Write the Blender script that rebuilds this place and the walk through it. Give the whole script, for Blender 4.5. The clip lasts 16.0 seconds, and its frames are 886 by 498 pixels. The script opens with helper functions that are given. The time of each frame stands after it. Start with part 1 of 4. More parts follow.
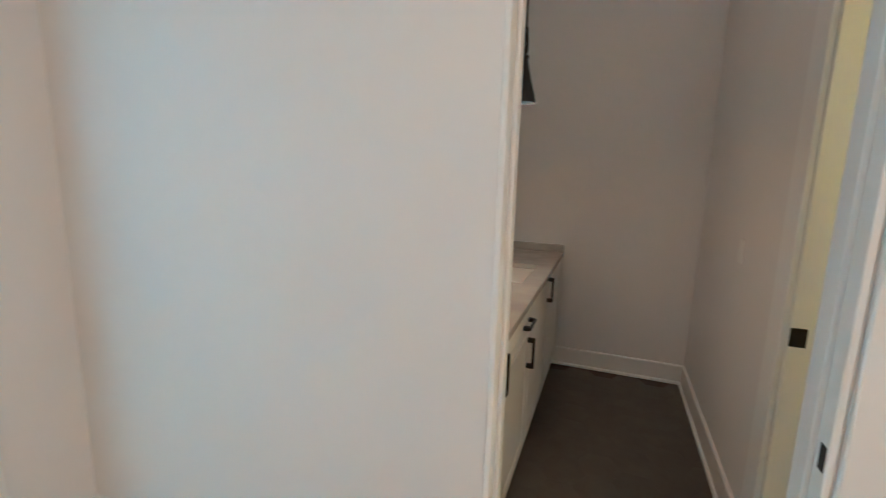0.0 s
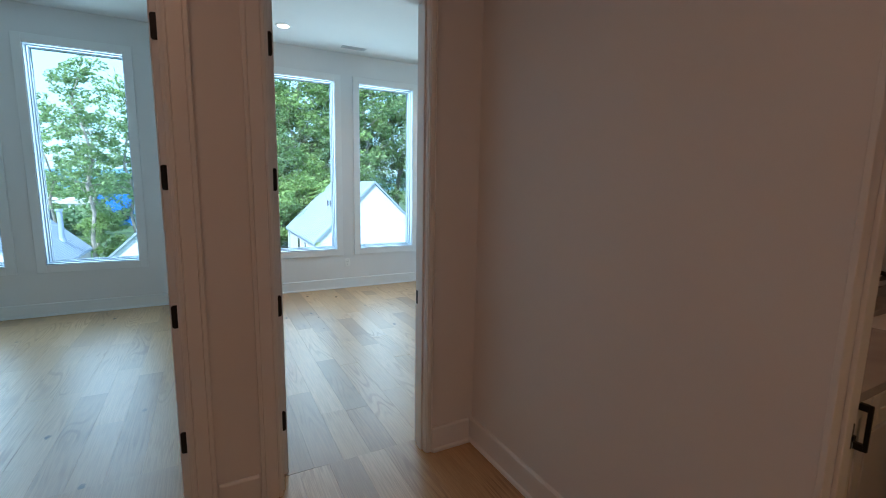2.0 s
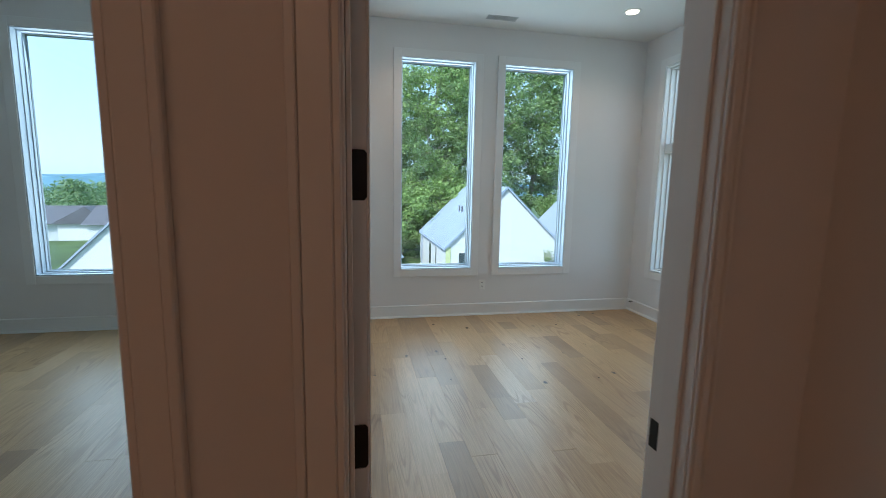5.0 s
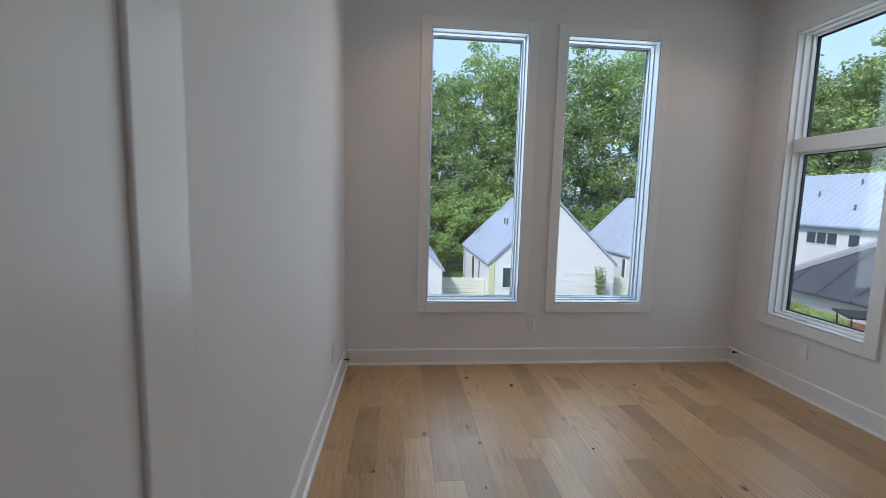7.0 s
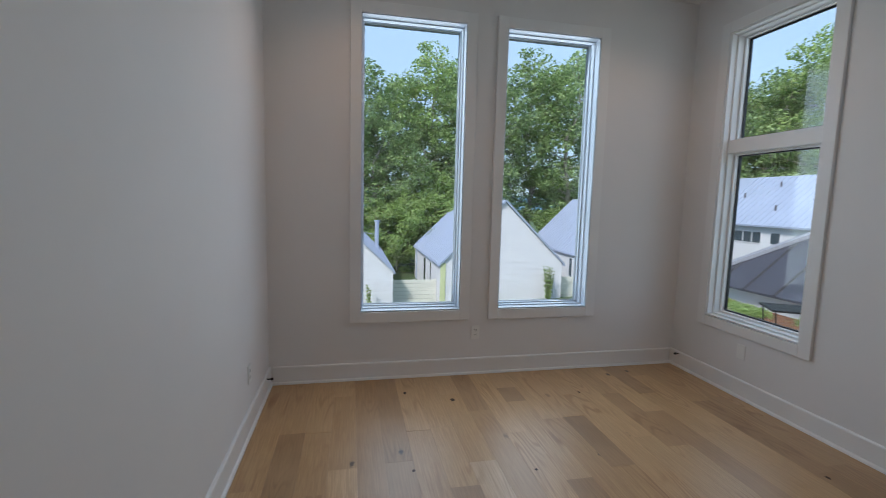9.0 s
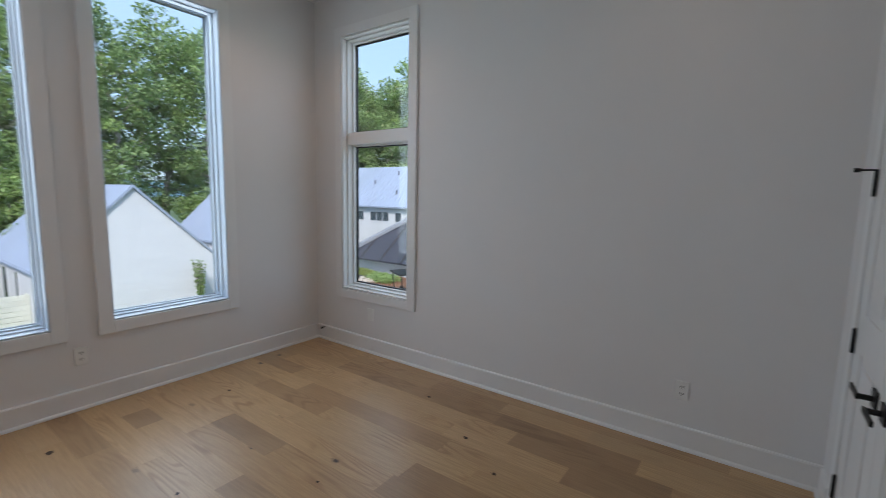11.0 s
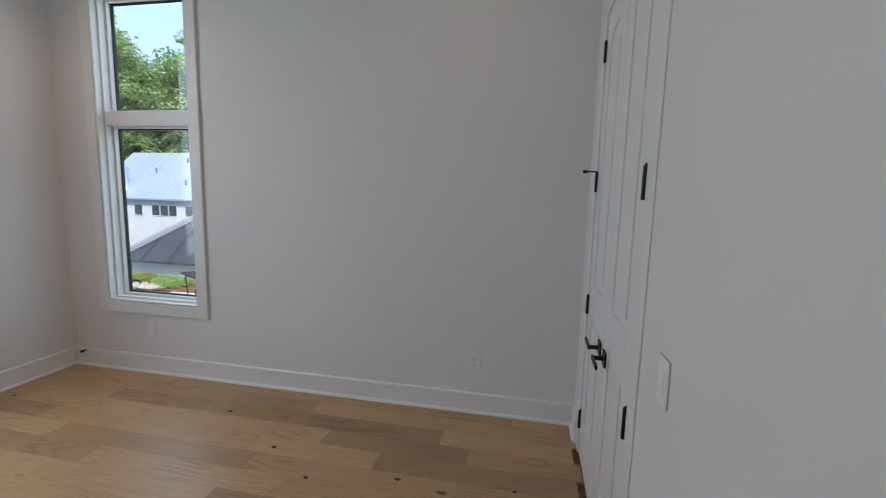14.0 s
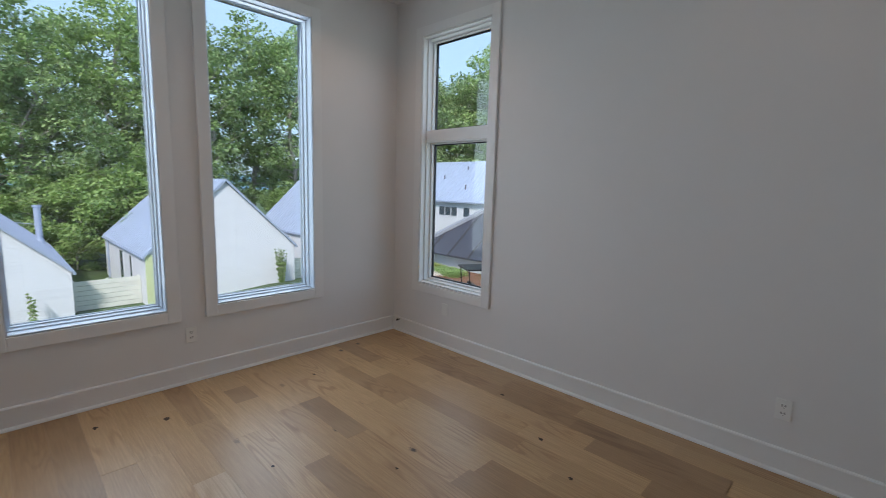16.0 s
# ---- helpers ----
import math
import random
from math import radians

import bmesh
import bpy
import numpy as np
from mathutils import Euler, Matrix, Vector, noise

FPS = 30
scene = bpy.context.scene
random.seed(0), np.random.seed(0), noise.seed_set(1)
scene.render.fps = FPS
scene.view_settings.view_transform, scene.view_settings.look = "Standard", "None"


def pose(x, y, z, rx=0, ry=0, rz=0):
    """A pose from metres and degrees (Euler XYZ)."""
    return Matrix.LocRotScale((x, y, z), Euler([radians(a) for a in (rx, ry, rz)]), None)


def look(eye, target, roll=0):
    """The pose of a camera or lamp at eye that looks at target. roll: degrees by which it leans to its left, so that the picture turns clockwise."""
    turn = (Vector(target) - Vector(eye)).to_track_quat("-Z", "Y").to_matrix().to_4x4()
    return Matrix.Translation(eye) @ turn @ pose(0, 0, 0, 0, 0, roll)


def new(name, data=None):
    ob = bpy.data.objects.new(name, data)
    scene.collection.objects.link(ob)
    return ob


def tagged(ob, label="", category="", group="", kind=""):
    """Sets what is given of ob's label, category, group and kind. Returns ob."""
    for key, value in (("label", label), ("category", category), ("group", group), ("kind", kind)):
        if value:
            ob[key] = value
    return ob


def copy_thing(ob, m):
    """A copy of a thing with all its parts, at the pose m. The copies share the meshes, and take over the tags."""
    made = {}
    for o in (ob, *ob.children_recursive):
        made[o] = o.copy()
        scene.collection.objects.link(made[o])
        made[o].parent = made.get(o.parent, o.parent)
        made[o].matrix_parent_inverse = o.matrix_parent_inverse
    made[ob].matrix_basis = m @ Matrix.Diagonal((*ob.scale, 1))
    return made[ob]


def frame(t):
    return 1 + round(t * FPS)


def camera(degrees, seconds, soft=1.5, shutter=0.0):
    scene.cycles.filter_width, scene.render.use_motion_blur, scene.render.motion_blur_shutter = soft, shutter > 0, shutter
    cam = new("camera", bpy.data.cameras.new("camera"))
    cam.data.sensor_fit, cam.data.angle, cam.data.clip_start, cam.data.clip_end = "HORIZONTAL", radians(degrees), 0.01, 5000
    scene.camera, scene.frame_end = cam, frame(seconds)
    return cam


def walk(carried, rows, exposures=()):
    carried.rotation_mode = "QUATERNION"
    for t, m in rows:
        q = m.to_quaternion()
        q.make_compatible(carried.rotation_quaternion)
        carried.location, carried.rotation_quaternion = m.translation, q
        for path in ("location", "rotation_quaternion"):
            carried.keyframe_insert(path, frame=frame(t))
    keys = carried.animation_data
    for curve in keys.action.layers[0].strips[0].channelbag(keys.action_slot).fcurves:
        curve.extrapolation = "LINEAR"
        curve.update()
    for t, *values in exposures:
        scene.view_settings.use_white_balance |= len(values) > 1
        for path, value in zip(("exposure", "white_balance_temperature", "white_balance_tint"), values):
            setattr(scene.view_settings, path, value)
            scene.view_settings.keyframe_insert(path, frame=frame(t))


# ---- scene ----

cam = camera(90.4, 16.0, soft=0.85, shutter=0.3)
PATH = [
    (0, (0.24, -2.039, 1.46), (2.084, -1.343, 1.122), 1.5),
    (0.5, (0.092, -2.097, 1.485), (1.683, -0.929, 1.165), 1.1),
    (1, (-0.007, -2.201, 1.497), (1.276, -0.697, 1.193), 1.0),
    (1.5, (-0.065, -2.244, 1.499), (0.984, -0.567, 1.204), 0.9),
    (2, (-0.078, -2.236, 1.496), (0.858, -0.493, 1.206), 1.0),
    (2.5, (-0.069, -2.171, 1.483), (0.778, -0.382, 1.192), 1.3),
    (3, (-0.028, -1.979, 1.475), (0.746, -0.158, 1.181), 1.5),
    (3.5, (0.029, -1.753, 1.478), (0.761, 0.085, 1.188), 1.5),
    (4, (0.121, -1.504, 1.478), (0.761, 0.369, 1.188), 1.5),
    (4.5, (0.186, -1.211, 1.482), (0.691, 0.704, 1.202), 1.3),
    (4.7, (0.18, -1.125, 1.483), (0.637, 0.802, 1.203), 1.2),
    (7, (0.462, 0.138, 1.466), (0.659, 2.115, 1.237), 1.5),
    (7.5, (0.519, 0.279, 1.462), (0.686, 2.26, 1.244), 1.6),
    (8, (0.557, 0.38, 1.46), (0.697, 2.364, 1.246), 1.6),
    (10.5, (0.731, 0.388, 1.474), (2.074, 1.851, 1.237), 1.2),
    (11, (0.76, 0.342, 1.469), (2.378, 1.492, 1.223), 1.2),
    (11.5, (0.775, 0.301, 1.482), (2.573, 1.137, 1.221), 1.3),
    (12, (0.779, 0.258, 1.482), (2.678, 0.829, 1.216), 1.3),
    (12.5, (0.776, 0.228, 1.48), (2.719, 0.619, 1.212), 1.3),
    (13, (0.789, 0.238, 1.486), (2.744, 0.556, 1.211), 1.3),
    (13.5, (0.791, 0.259, 1.486), (2.748, 0.572, 1.214), 1.4),
    (14, (0.787, 0.284, 1.486), (2.731, 0.675, 1.222), 1.5),
    (14.5, (0.767, 0.322, 1.504), (2.644, 0.953, 1.227), 1.5),
    (15, (0.742, 0.351, 1.498), (2.503, 1.256, 1.219), 1.6),
    (15.5, (0.762, 0.325, 1.461), (2.34, 1.525, 1.194), 1.4),
    (16, (0.695, 0.393, 1.491), (2.118, 1.771, 1.214), 1.6),
]
walk(cam, [(t, look(eye, target, roll)) for t, eye, target, roll in PATH],
     [(0, 4.68, 4000, -28), (0.4, 4.05, 3980, -22), (0.9, 3.3, 4450, -16), (1.5, 2.68, 5100, -8), (2.5, 2.3, 5600, -1), (3.5, 2.2, 5850, 0), (4.1, 2.15, 5900, 0), (4.6, 2.0, 5900, 0),
      (7.0, 1.5, 6500, 13), (8.2, 1.34, 6500, 13), (10.5, 1.4, 6500, 13), (11.5, 1.55, 6550, 13), (12.5, 1.72, 6600, 14), (14.5, 1.74, 6600, 13), (15.3, 1.62, 6550, 13), (16.0, 1.44, 6500, 13)])

# world, sun and large lights
world = bpy.data.worlds.new("sky")
scene.world = world
world.use_nodes = True
wn, wl = world.node_tree.nodes, world.node_tree.links
sky = wn.new("ShaderNodeTexSky")
sky.sky_type, sky.sun_disc = "NISHITA", False
SUN_EL, SUN_ROT = radians(44), radians(226)
sky.sun_elevation, sky.sun_rotation = SUN_EL, SUN_ROT
sky.air_density, sky.dust_density, sky.ozone_density = 1.0, 1.2, 1.0
veil = wn.new("ShaderNodeMix")          # thin even cloud over the whole sky
veil.data_type = "RGBA"
veil.inputs[0].default_value, veil.inputs[7].default_value = 0.8, (1.75, 2.7, 3.75, 1)
wl.new(sky.outputs[0], veil.inputs[6])
wl.new(veil.outputs[2], wn["Background"].inputs[0])
wn["Background"].inputs[1].default_value = 0.12
sun = new("sun", bpy.data.lights.new("sun", "SUN"))
sun.data.energy, sun.data.angle, sun.data.color = 1.6, radians(10), (1.0, 0.985, 0.97)
sun.matrix_world = look((0, 0, 60), (-math.sin(SUN_ROT) * 50, -math.cos(SUN_ROT) * 50, 60 - 50 * math.tan(SUN_EL)))


def area_light(name, m, w, h, power, color=(1, 1, 1)):
    ob = new(name, bpy.data.lights.new(name, "AREA"))
    ob.data.shape, ob.data.size, ob.data.size_y = "RECTANGLE", w, h
    ob.data.energy, ob.data.color = power, color
    ob.matrix_world = m
    return ob


# plan: the bedroom, the room beside it, the landing and the bathroom
XW, XE, YN, YS, ZC = 0.0, 3.597, 3.9, -0.045, 3.22
YH, XH = -0.18, 1.24          # landing side of the door wall, landing's east wall
XL = -0.12                     # east face of the next room
BN, BS, BW = -1.22, -2.63, 1.375  # bathroom: vanity wall, far side, door wall
XB = 3.66                      # bathroom's east face
DOOR_H = 2.40
SILL, HEAD = 0.565, 2.846
WINS = [(-2.83, -1.968), (-1.635, -0.803), (0.70, 1.513), (1.851, 2.667)]
EWIN = (2.718, 3.517)
SKY_TINT = (0.74, 0.89, 1.0)
for n, (a, b) in enumerate(WINS):
    area_light("window_skylight", look(((a + b) / 2, YN + 0.26, 1.75), ((a + b) / 2, 0, 1.2)), b - a, 2.25, 3.9 if n < 2 else 4.4, SKY_TINT)
area_light("window_skylight", look((XE + 0.26, sum(EWIN) / 2, 1.75), (0, sum(EWIN) / 2, 1.2)), 0.8, 2.25, 1.5, SKY_TINT)
# bedroom lamps by the windows exist; the other four are unseen, added fill
for x, y, p in ((-0.3, -3.3, 1.9), (-0.9, -1.5, 0.8), (0.78, 3.22, 0.8), (2.87, 3.14, 0.75), (0.75, 0.75, 0.18), (2.84, 0.75, 0.18)):
    area_light("downlight_beam", pose(x, y, ZC - 0.03), 0.12, 0.12, p, (1.0, 0.66, 0.46) if y > 0 else (1.0, 0.47, 0.27)).data.spread = radians(125 if y > 0 else 180)
area_light("tub_light_beam", pose(2.1, -3.5, ZC - 0.12), 0.25, 0.25, 0.7, (1.0, 0.46, 0.11))
# unseen lamp added to brighten the bathroom
area_light("bath_downlight_beam", pose(2.4, -2.1, ZC - 0.03), 0.12, 0.12, 0.09, (1.0, 0.30, 0.12))
area_light("pendant_beam", pose(2.31, -1.625, 1.79), 0.08, 0.08, 0.10, (1.0, 0.36, 0.16))


# materials
def mat(name):
    m = bpy.data.materials.new(name)
    m.use_nodes = True
    return m, m.node_tree.nodes, m.node_tree.links, m.node_tree.nodes["Principled BSDF"]


def coords(n, l, scale=(1, 1, 1), own=True):
    tc, mp = n.new("ShaderNodeTexCoord"), n.new("ShaderNodeMapping")
    mp.inputs["Scale"].default_value = scale
    l.new(tc.outputs["Object"], mp.inputs["Vector"])
    if own:
        oi, mul = n.new("ShaderNodeObjectInfo"), n.new("ShaderNodeVectorMath")
        mul.operation = "MULTIPLY"
        mul.inputs[1].default_value = (37, 91, 53)
        l.new(oi.outputs["Random"], mul.inputs[0])
        l.new(mul.outputs[0], mp.inputs["Location"])
    return mp.outputs[0]


def noise_tex(n, l, vec, scale, detail=4, rough=0.55, dist=0.0):
    t = n.new("ShaderNodeTexNoise")
    t.inputs["Scale"].default_value, t.inputs["Detail"].default_value = scale, detail
    t.inputs["Roughness"].default_value, t.inputs["Distortion"].default_value = rough, dist
    l.new(vec, t.inputs["Vector"])
    return t.outputs["Fac"]


def ramp(n, l, fac, stops):
    r = n.new("ShaderNodeValToRGB")
    while len(r.color_ramp.elements) < len(stops):
        r.color_ramp.elements.new(0.5)
    for e, (p, c) in zip(r.color_ramp.elements, stops):
        e.position, e.color = p, (*c, 1)
    l.new(fac, r.inputs[0])
    return r.outputs[0]


def mix(n, l, fac, a, b, how="MIX"):
    m = n.new("ShaderNodeMix")
    m.data_type, m.blend_type = "RGBA", how
    for sock, v in ((0, fac), (6, a), (7, b)):
        if hasattr(v, "links"):
            l.new(v, m.inputs[sock])
        elif isinstance(v, (int, float)):
            m.inputs[sock].default_value = v
        else:
            m.inputs[sock].default_value = (*v, 1)
    return m.outputs[2]


def bump(n, l, p, height, strength, distance=0.01):
    b = n.new("ShaderNodeBump")
    b.inputs["Strength"].default_value, b.inputs["Distance"].default_value = strength, distance
    l.new(height, b.inputs["Height"])
    l.new(b.outputs[0], p.inputs["Normal"])


def plain(name, color, rough=0.5, metal=0.0, vary=0.06, scale=6.0, grain=180.0, relief=0.05, depth=0.002):
    """A surface with broad unevenness of tone and a fine relief."""
    m, n, l, p = mat(name)
    vec = coords(n, l)
    big, fine = noise_tex(n, l, vec, scale, 5), noise_tex(n, l, vec, grain, 2)
    dark = tuple(max(0, c * (1 - 2 * vary)) for c in color)
    lite = tuple(min(1, c * (1 + vary)) for c in color)
    l.new(ramp(n, l, big, [(0.3, dark), (0.7, lite)]), p.inputs["Base Color"])
    p.inputs["Roughness"].default_value, p.inputs["Metallic"].default_value = rough, metal
    if relief:
        bump(n, l, p, fine, relief, depth)
    return m


PAINT = plain("wall_paint", (0.79, 0.78, 0.775), 0.62, vary=0.012, scale=1.2, grain=420, relief=0.12, depth=0.001)
CEIL = plain("ceiling_paint", (0.82, 0.82, 0.81), 0.8, vary=0.012, scale=1.5, grain=350, relief=0.15, depth=0.001)
TRIM = plain("trim_enamel", (0.83, 0.83, 0.825), 0.32, vary=0.012, scale=2.5, grain=60, relief=0.04, depth=0.001)
# white vinyl with the sky's blue light mixed into its colour
VINYL_SKYLIT = plain("window_vinyl", (0.60, 0.67, 0.76), 0.3, vary=0.01, scale=5, grain=90, relief=0.02)
BLACK = plain("black_metal", (0.012, 0.012, 0.013), 0.42, 0.4, vary=0.15, scale=40, grain=600, relief=0.06)
RUBBER = plain("black_rubber_and_gap", (0.015, 0.015, 0.017), 0.6, relief=0)
SEAL = plain("grey_glazing_seal", (0.30, 0.34, 0.38), 0.5, relief=0)
PLASTIC = plain("white_plastic", (0.84, 0.84, 0.82), 0.3, vary=0.01, relief=0)
SLOT = plain("dark_slot", (0.03, 0.03, 0.03), 0.7, relief=0)
CABINET = plain("cabinet_paint", (0.74, 0.73, 0.70), 0.4, vary=0.015, grain=80, relief=0.03)
CERAMIC = plain("ceramic", (0.85, 0.84, 0.81), 0.12, vary=0.01, relief=0)
GRILLE = plain("vent_enamel", (0.55, 0.56, 0.56), 0.45, relief=0)


def wood(name="oak_plank", low=None, high=None):
    m, n, l, p = mat(name)
    vec = coords(n, l, (1, 1, 1))
    st = n.new("ShaderNodeMapping")
    st.inputs["Scale"].default_value = (6.5, 0.75, 6.5)
    l.new(vec, st.inputs["Vector"])
    field = noise_tex(n, l, st.outputs[0], 1.0, 1.2, 0.35, 0.3)
    mul, sine = n.new("ShaderNodeMath"), n.new("ShaderNodeMath")
    mul.operation, mul.inputs[1].default_value, sine.operation = "MULTIPLY", 95.0, "SINE"
    l.new(field, mul.inputs[0])
    l.new(mul.outputs[0], sine.inputs[0])
    where = ramp(n, l, noise_tex(n, l, vec, 1.9, 2), [(0.48, (0.05, 0.05, 0.05)), (0.63, (1, 1, 1))])
    rings = mix(n, l, 1.0, ramp(n, l, sine.outputs[0], [(0.1, (0, 0, 0)), (0.9, (0.8, 0.8, 0.8))]), where, "MULTIPLY")
    grain = n.new("ShaderNodeMapping")
    grain.inputs["Scale"].default_value = (220, 5, 220)
    l.new(vec, grain.inputs["Vector"])
    pores = noise_tex(n, l, grain.outputs[0], 1.0, 4, 0.6)
    broad = noise_tex(n, l, vec, 1.6, 3)
    oi = n.new("ShaderNodeObjectInfo")
    tone = ramp(n, l, oi.outputs["Random"], [(0.0, (0.36, 0.215, 0.095)), (0.16, (0.42, 0.255, 0.115)), (0.4, (0.61, 0.40, 0.195)), (0.6, (0.55, 0.35, 0.165)),
                                             (0.78, (0.49, 0.305, 0.14)), (1.0, (0.66, 0.445, 0.23))])
    if low:
        tone = ramp(n, l, oi.outputs["Random"], [(0.0, low), (1.0, high)])
    c = mix(n, l, rings, tone, (0.66, 0.55, 0.46), "MULTIPLY")
    c = mix(n, l, ramp(n, l, pores, [(0.42, (0.75, 0.75, 0.75)), (0.6, (0, 0, 0))]), c, (0.72, 0.66, 0.6), "MULTIPLY")
    c = mix(n, l, ramp(n, l, broad, [(0.35, (0, 0, 0)), (0.75, (0.5, 0.5, 0.5))]), c, (0.50, 0.33, 0.175))
    vor = n.new("ShaderNodeTexVoronoi")
    vor.voronoi_dimensions = "2D"
    vor.inputs["Scale"].default_value = 1.0
    kn = n.new("ShaderNodeMapping")
    kn.inputs["Scale"].default_value = (1.8, 1.0, 1.8)
    l.new(vec, kn.inputs["Vector"])
    l.new(kn.outputs[0], vor.inputs["Vector"])
    wob = n.new("ShaderNodeMath")
    wob.operation, wob.inputs[1].default_value = "MULTIPLY_ADD", 0.05
    l.new(noise_tex(n, l, vec, 60, 3), wob.inputs[0])
    l.new(vor.outputs["Distance"], wob.inputs[2])
    knot = ramp(n, l, wob.outputs[0], [(0.040, (1, 1, 1)), (0.058, (0, 0, 0))])
    knot = mix(n, l, 1.0, knot, ramp(n, l, vor.outputs["Color"], [(0.50, (0, 0, 0)), (0.62, (1, 1, 1))]), "MULTIPLY")
    c = mix(n, l, knot, c, (0.055, 0.028, 0.013))
    l.new(c, p.inputs["Base Color"])
    rr = n.new("ShaderNodeMapRange")
    rr.inputs["To Min"].default_value, rr.inputs["To Max"].default_value = 0.33, 0.48
    l.new(pores, rr.inputs["Value"])
    l.new(rr.outputs[0], p.inputs["Roughness"])
    p.inputs["Coat Weight"].default_value, p.inputs["Coat Roughness"].default_value = 0.5, 0.36
    bump(n, l, p, pores, 0.10, 0.001)
    return m


OAK = wood()


def glass():
    m, n, l, p = mat("window_glass")
    n.remove(p)
    tr, gl, mx, fr = n.new("ShaderNodeBsdfTransparent"), n.new("ShaderNodeBsdfGlossy"), n.new("ShaderNodeMixShader"), n.new("ShaderNodeLayerWeight")
    pw, ad = n.new("ShaderNodeMath"), n.new("ShaderNodeMath")
    pw.operation, pw.inputs[1].default_value = "POWER", 4.0
    ad.operation, ad.inputs[1].default_value, ad.inputs[2].default_value = "MULTIPLY_ADD", 0.7, 0.045
    l.new(fr.outputs["Facing"], pw.inputs[0])
    l.new(pw.outputs[0], ad.inputs[0])
    tr.inputs[0].default_value, gl.inputs["Roughness"].default_value = (0.975, 0.98, 0.985, 1), 0.02
    fr.inputs[0].default_value = 0.5
    l.new(ad.outputs[0], mx.inputs[0])
    l.new(tr.outputs[0], mx.inputs[1])
    l.new(gl.outputs[0], mx.inputs[2])
    l.new(mx.outputs[0], n["Material Output"].inputs[0])
    return m


GLASS = glass()
MIRROR = plain("mirror_silver", (0.9, 0.9, 0.9), 0.02, 1.0, vary=0, relief=0)


def glow(name, color, strength):
    m, n, l, p = mat(name)
    p.inputs["Emission Color"].default_value, p.inputs["Emission Strength"].default_value = (*color, 1), strength
    return m


LAMP = glow("lamp_lens", (1.0, 0.80, 0.62), 2.5)
LAMP_TUB = glow("tub_lamp_lens", (1.0, 0.62, 0.22), 2.5)


SIDING = plain("white_siding", (0.66, 0.67, 0.69), 0.6, vary=0.03, scale=0.6, grain=30, relief=0.1)
ROOF = plain("galvanised_roof", (0.40, 0.46, 0.58), 0.5, 0.25, vary=0.05, scale=0.5, grain=12, relief=0.05)
BRONZE = plain("bronze_roof", (0.055, 0.056, 0.072), 0.55, 0.1, vary=0.08, scale=0.8, grain=20, relief=0.05)
SEAM = plain("dark_seam", (0.02, 0.02, 0.025), 0.75, 0.0, vary=0.08, relief=0)
HIPCAP = plain("hip_cap_metal", (0.27, 0.28, 0.31), 0.5, 0.2, vary=0.05, relief=0)
SHINGLE = plain("grey_shingle", (0.12, 0.12, 0.14), 0.85, vary=0.15, scale=1.5, grain=15, relief=0.3)
DARKGLASS = plain("far_window_glass", (0.05, 0.07, 0.08), 0.08, vary=0.1, relief=0)
CREAM = plain("cream_fence", (0.66, 0.66, 0.58), 0.6, vary=0.05, scale=1)
LIME = plain("lime_board", (0.56, 0.61, 0.34), 0.6, vary=0.06)
BLUE = plain("blue_cladding", (0.03, 0.16, 0.55), 0.5, vary=0.05, scale=0.3)
ASPHALT = plain("asphalt", (0.055, 0.055, 0.06), 0.85, vary=0.2, scale=1, grain=60, relief=0.3)
CONCRETE = plain("concrete", (0.5, 0.49, 0.46), 0.85, vary=0.1, scale=1.5, grain=60, relief=0.2)
MULCH = plain("bark_mulch", (0.22, 0.10, 0.05), 0.95, vary=0.3, scale=4, grain=40, relief=0.8, depth=0.02)
GRASS = plain("ground_grass", (0.07, 0.115, 0.03), 0.9, vary=0.3, scale=0.25, grain=8, relief=0.5, depth=0.05)
BARK = plain("tree_bark", (0.38, 0.35, 0.31), 0.9, vary=0.25, scale=3, grain=25, relief=0.6, depth=0.02)
# blue of the distant haze is put into the hill colour
HILL = plain("hazed_hill", (0.11, 0.22, 0.30), 1.0, vary=0.12, scale=0.03, grain=0.6, relief=0.3)


def leaf(name, a, b, c):
    m, n, l, p = mat(name)
    g = n.new("ShaderNodeNewGeometry")
    col = ramp(n, l, g.outputs["Random Per Island"], [(0, a), (0.5, b), (1, c)])
    oi = n.new("ShaderNodeObjectInfo")
    col = mix(n, l, 0.35, col, ramp(n, l, oi.outputs["Random"], [(0, a), (1, c)]))
    l.new(col, p.inputs["Base Color"])
    p.inputs["Roughness"].default_value = 0.55
    tl, mx = n.new("ShaderNodeBsdfTranslucent"), n.new("ShaderNodeMixShader")
    l.new(col, tl.inputs[0])
    mx.inputs[0].default_value = 0.46
    l.new(p.outputs[0], mx.inputs[1])
    l.new(tl.outputs[0], mx.inputs[2])
    l.new(mx.outputs[0], n["Material Output"].inputs[0])
    return m


LEAF = leaf("broadleaf", (0.11, 0.18, 0.065), (0.29, 0.42, 0.165), (0.48, 0.63, 0.27))
LEAF2 = leaf("fresh_leaf", (0.12, 0.20, 0.06), (0.31, 0.44, 0.14), (0.48, 0.64, 0.22))
HEDGE = leaf("hedge_leaf", (0.27, 0.32, 0.07), (0.37, 0.42, 0.09), (0.46, 0.50, 0.12))
FARLEAF = leaf("far_wood_leaf", (0.17, 0.26, 0.12), (0.22, 0.33, 0.15), (0.28, 0.40, 0.18))


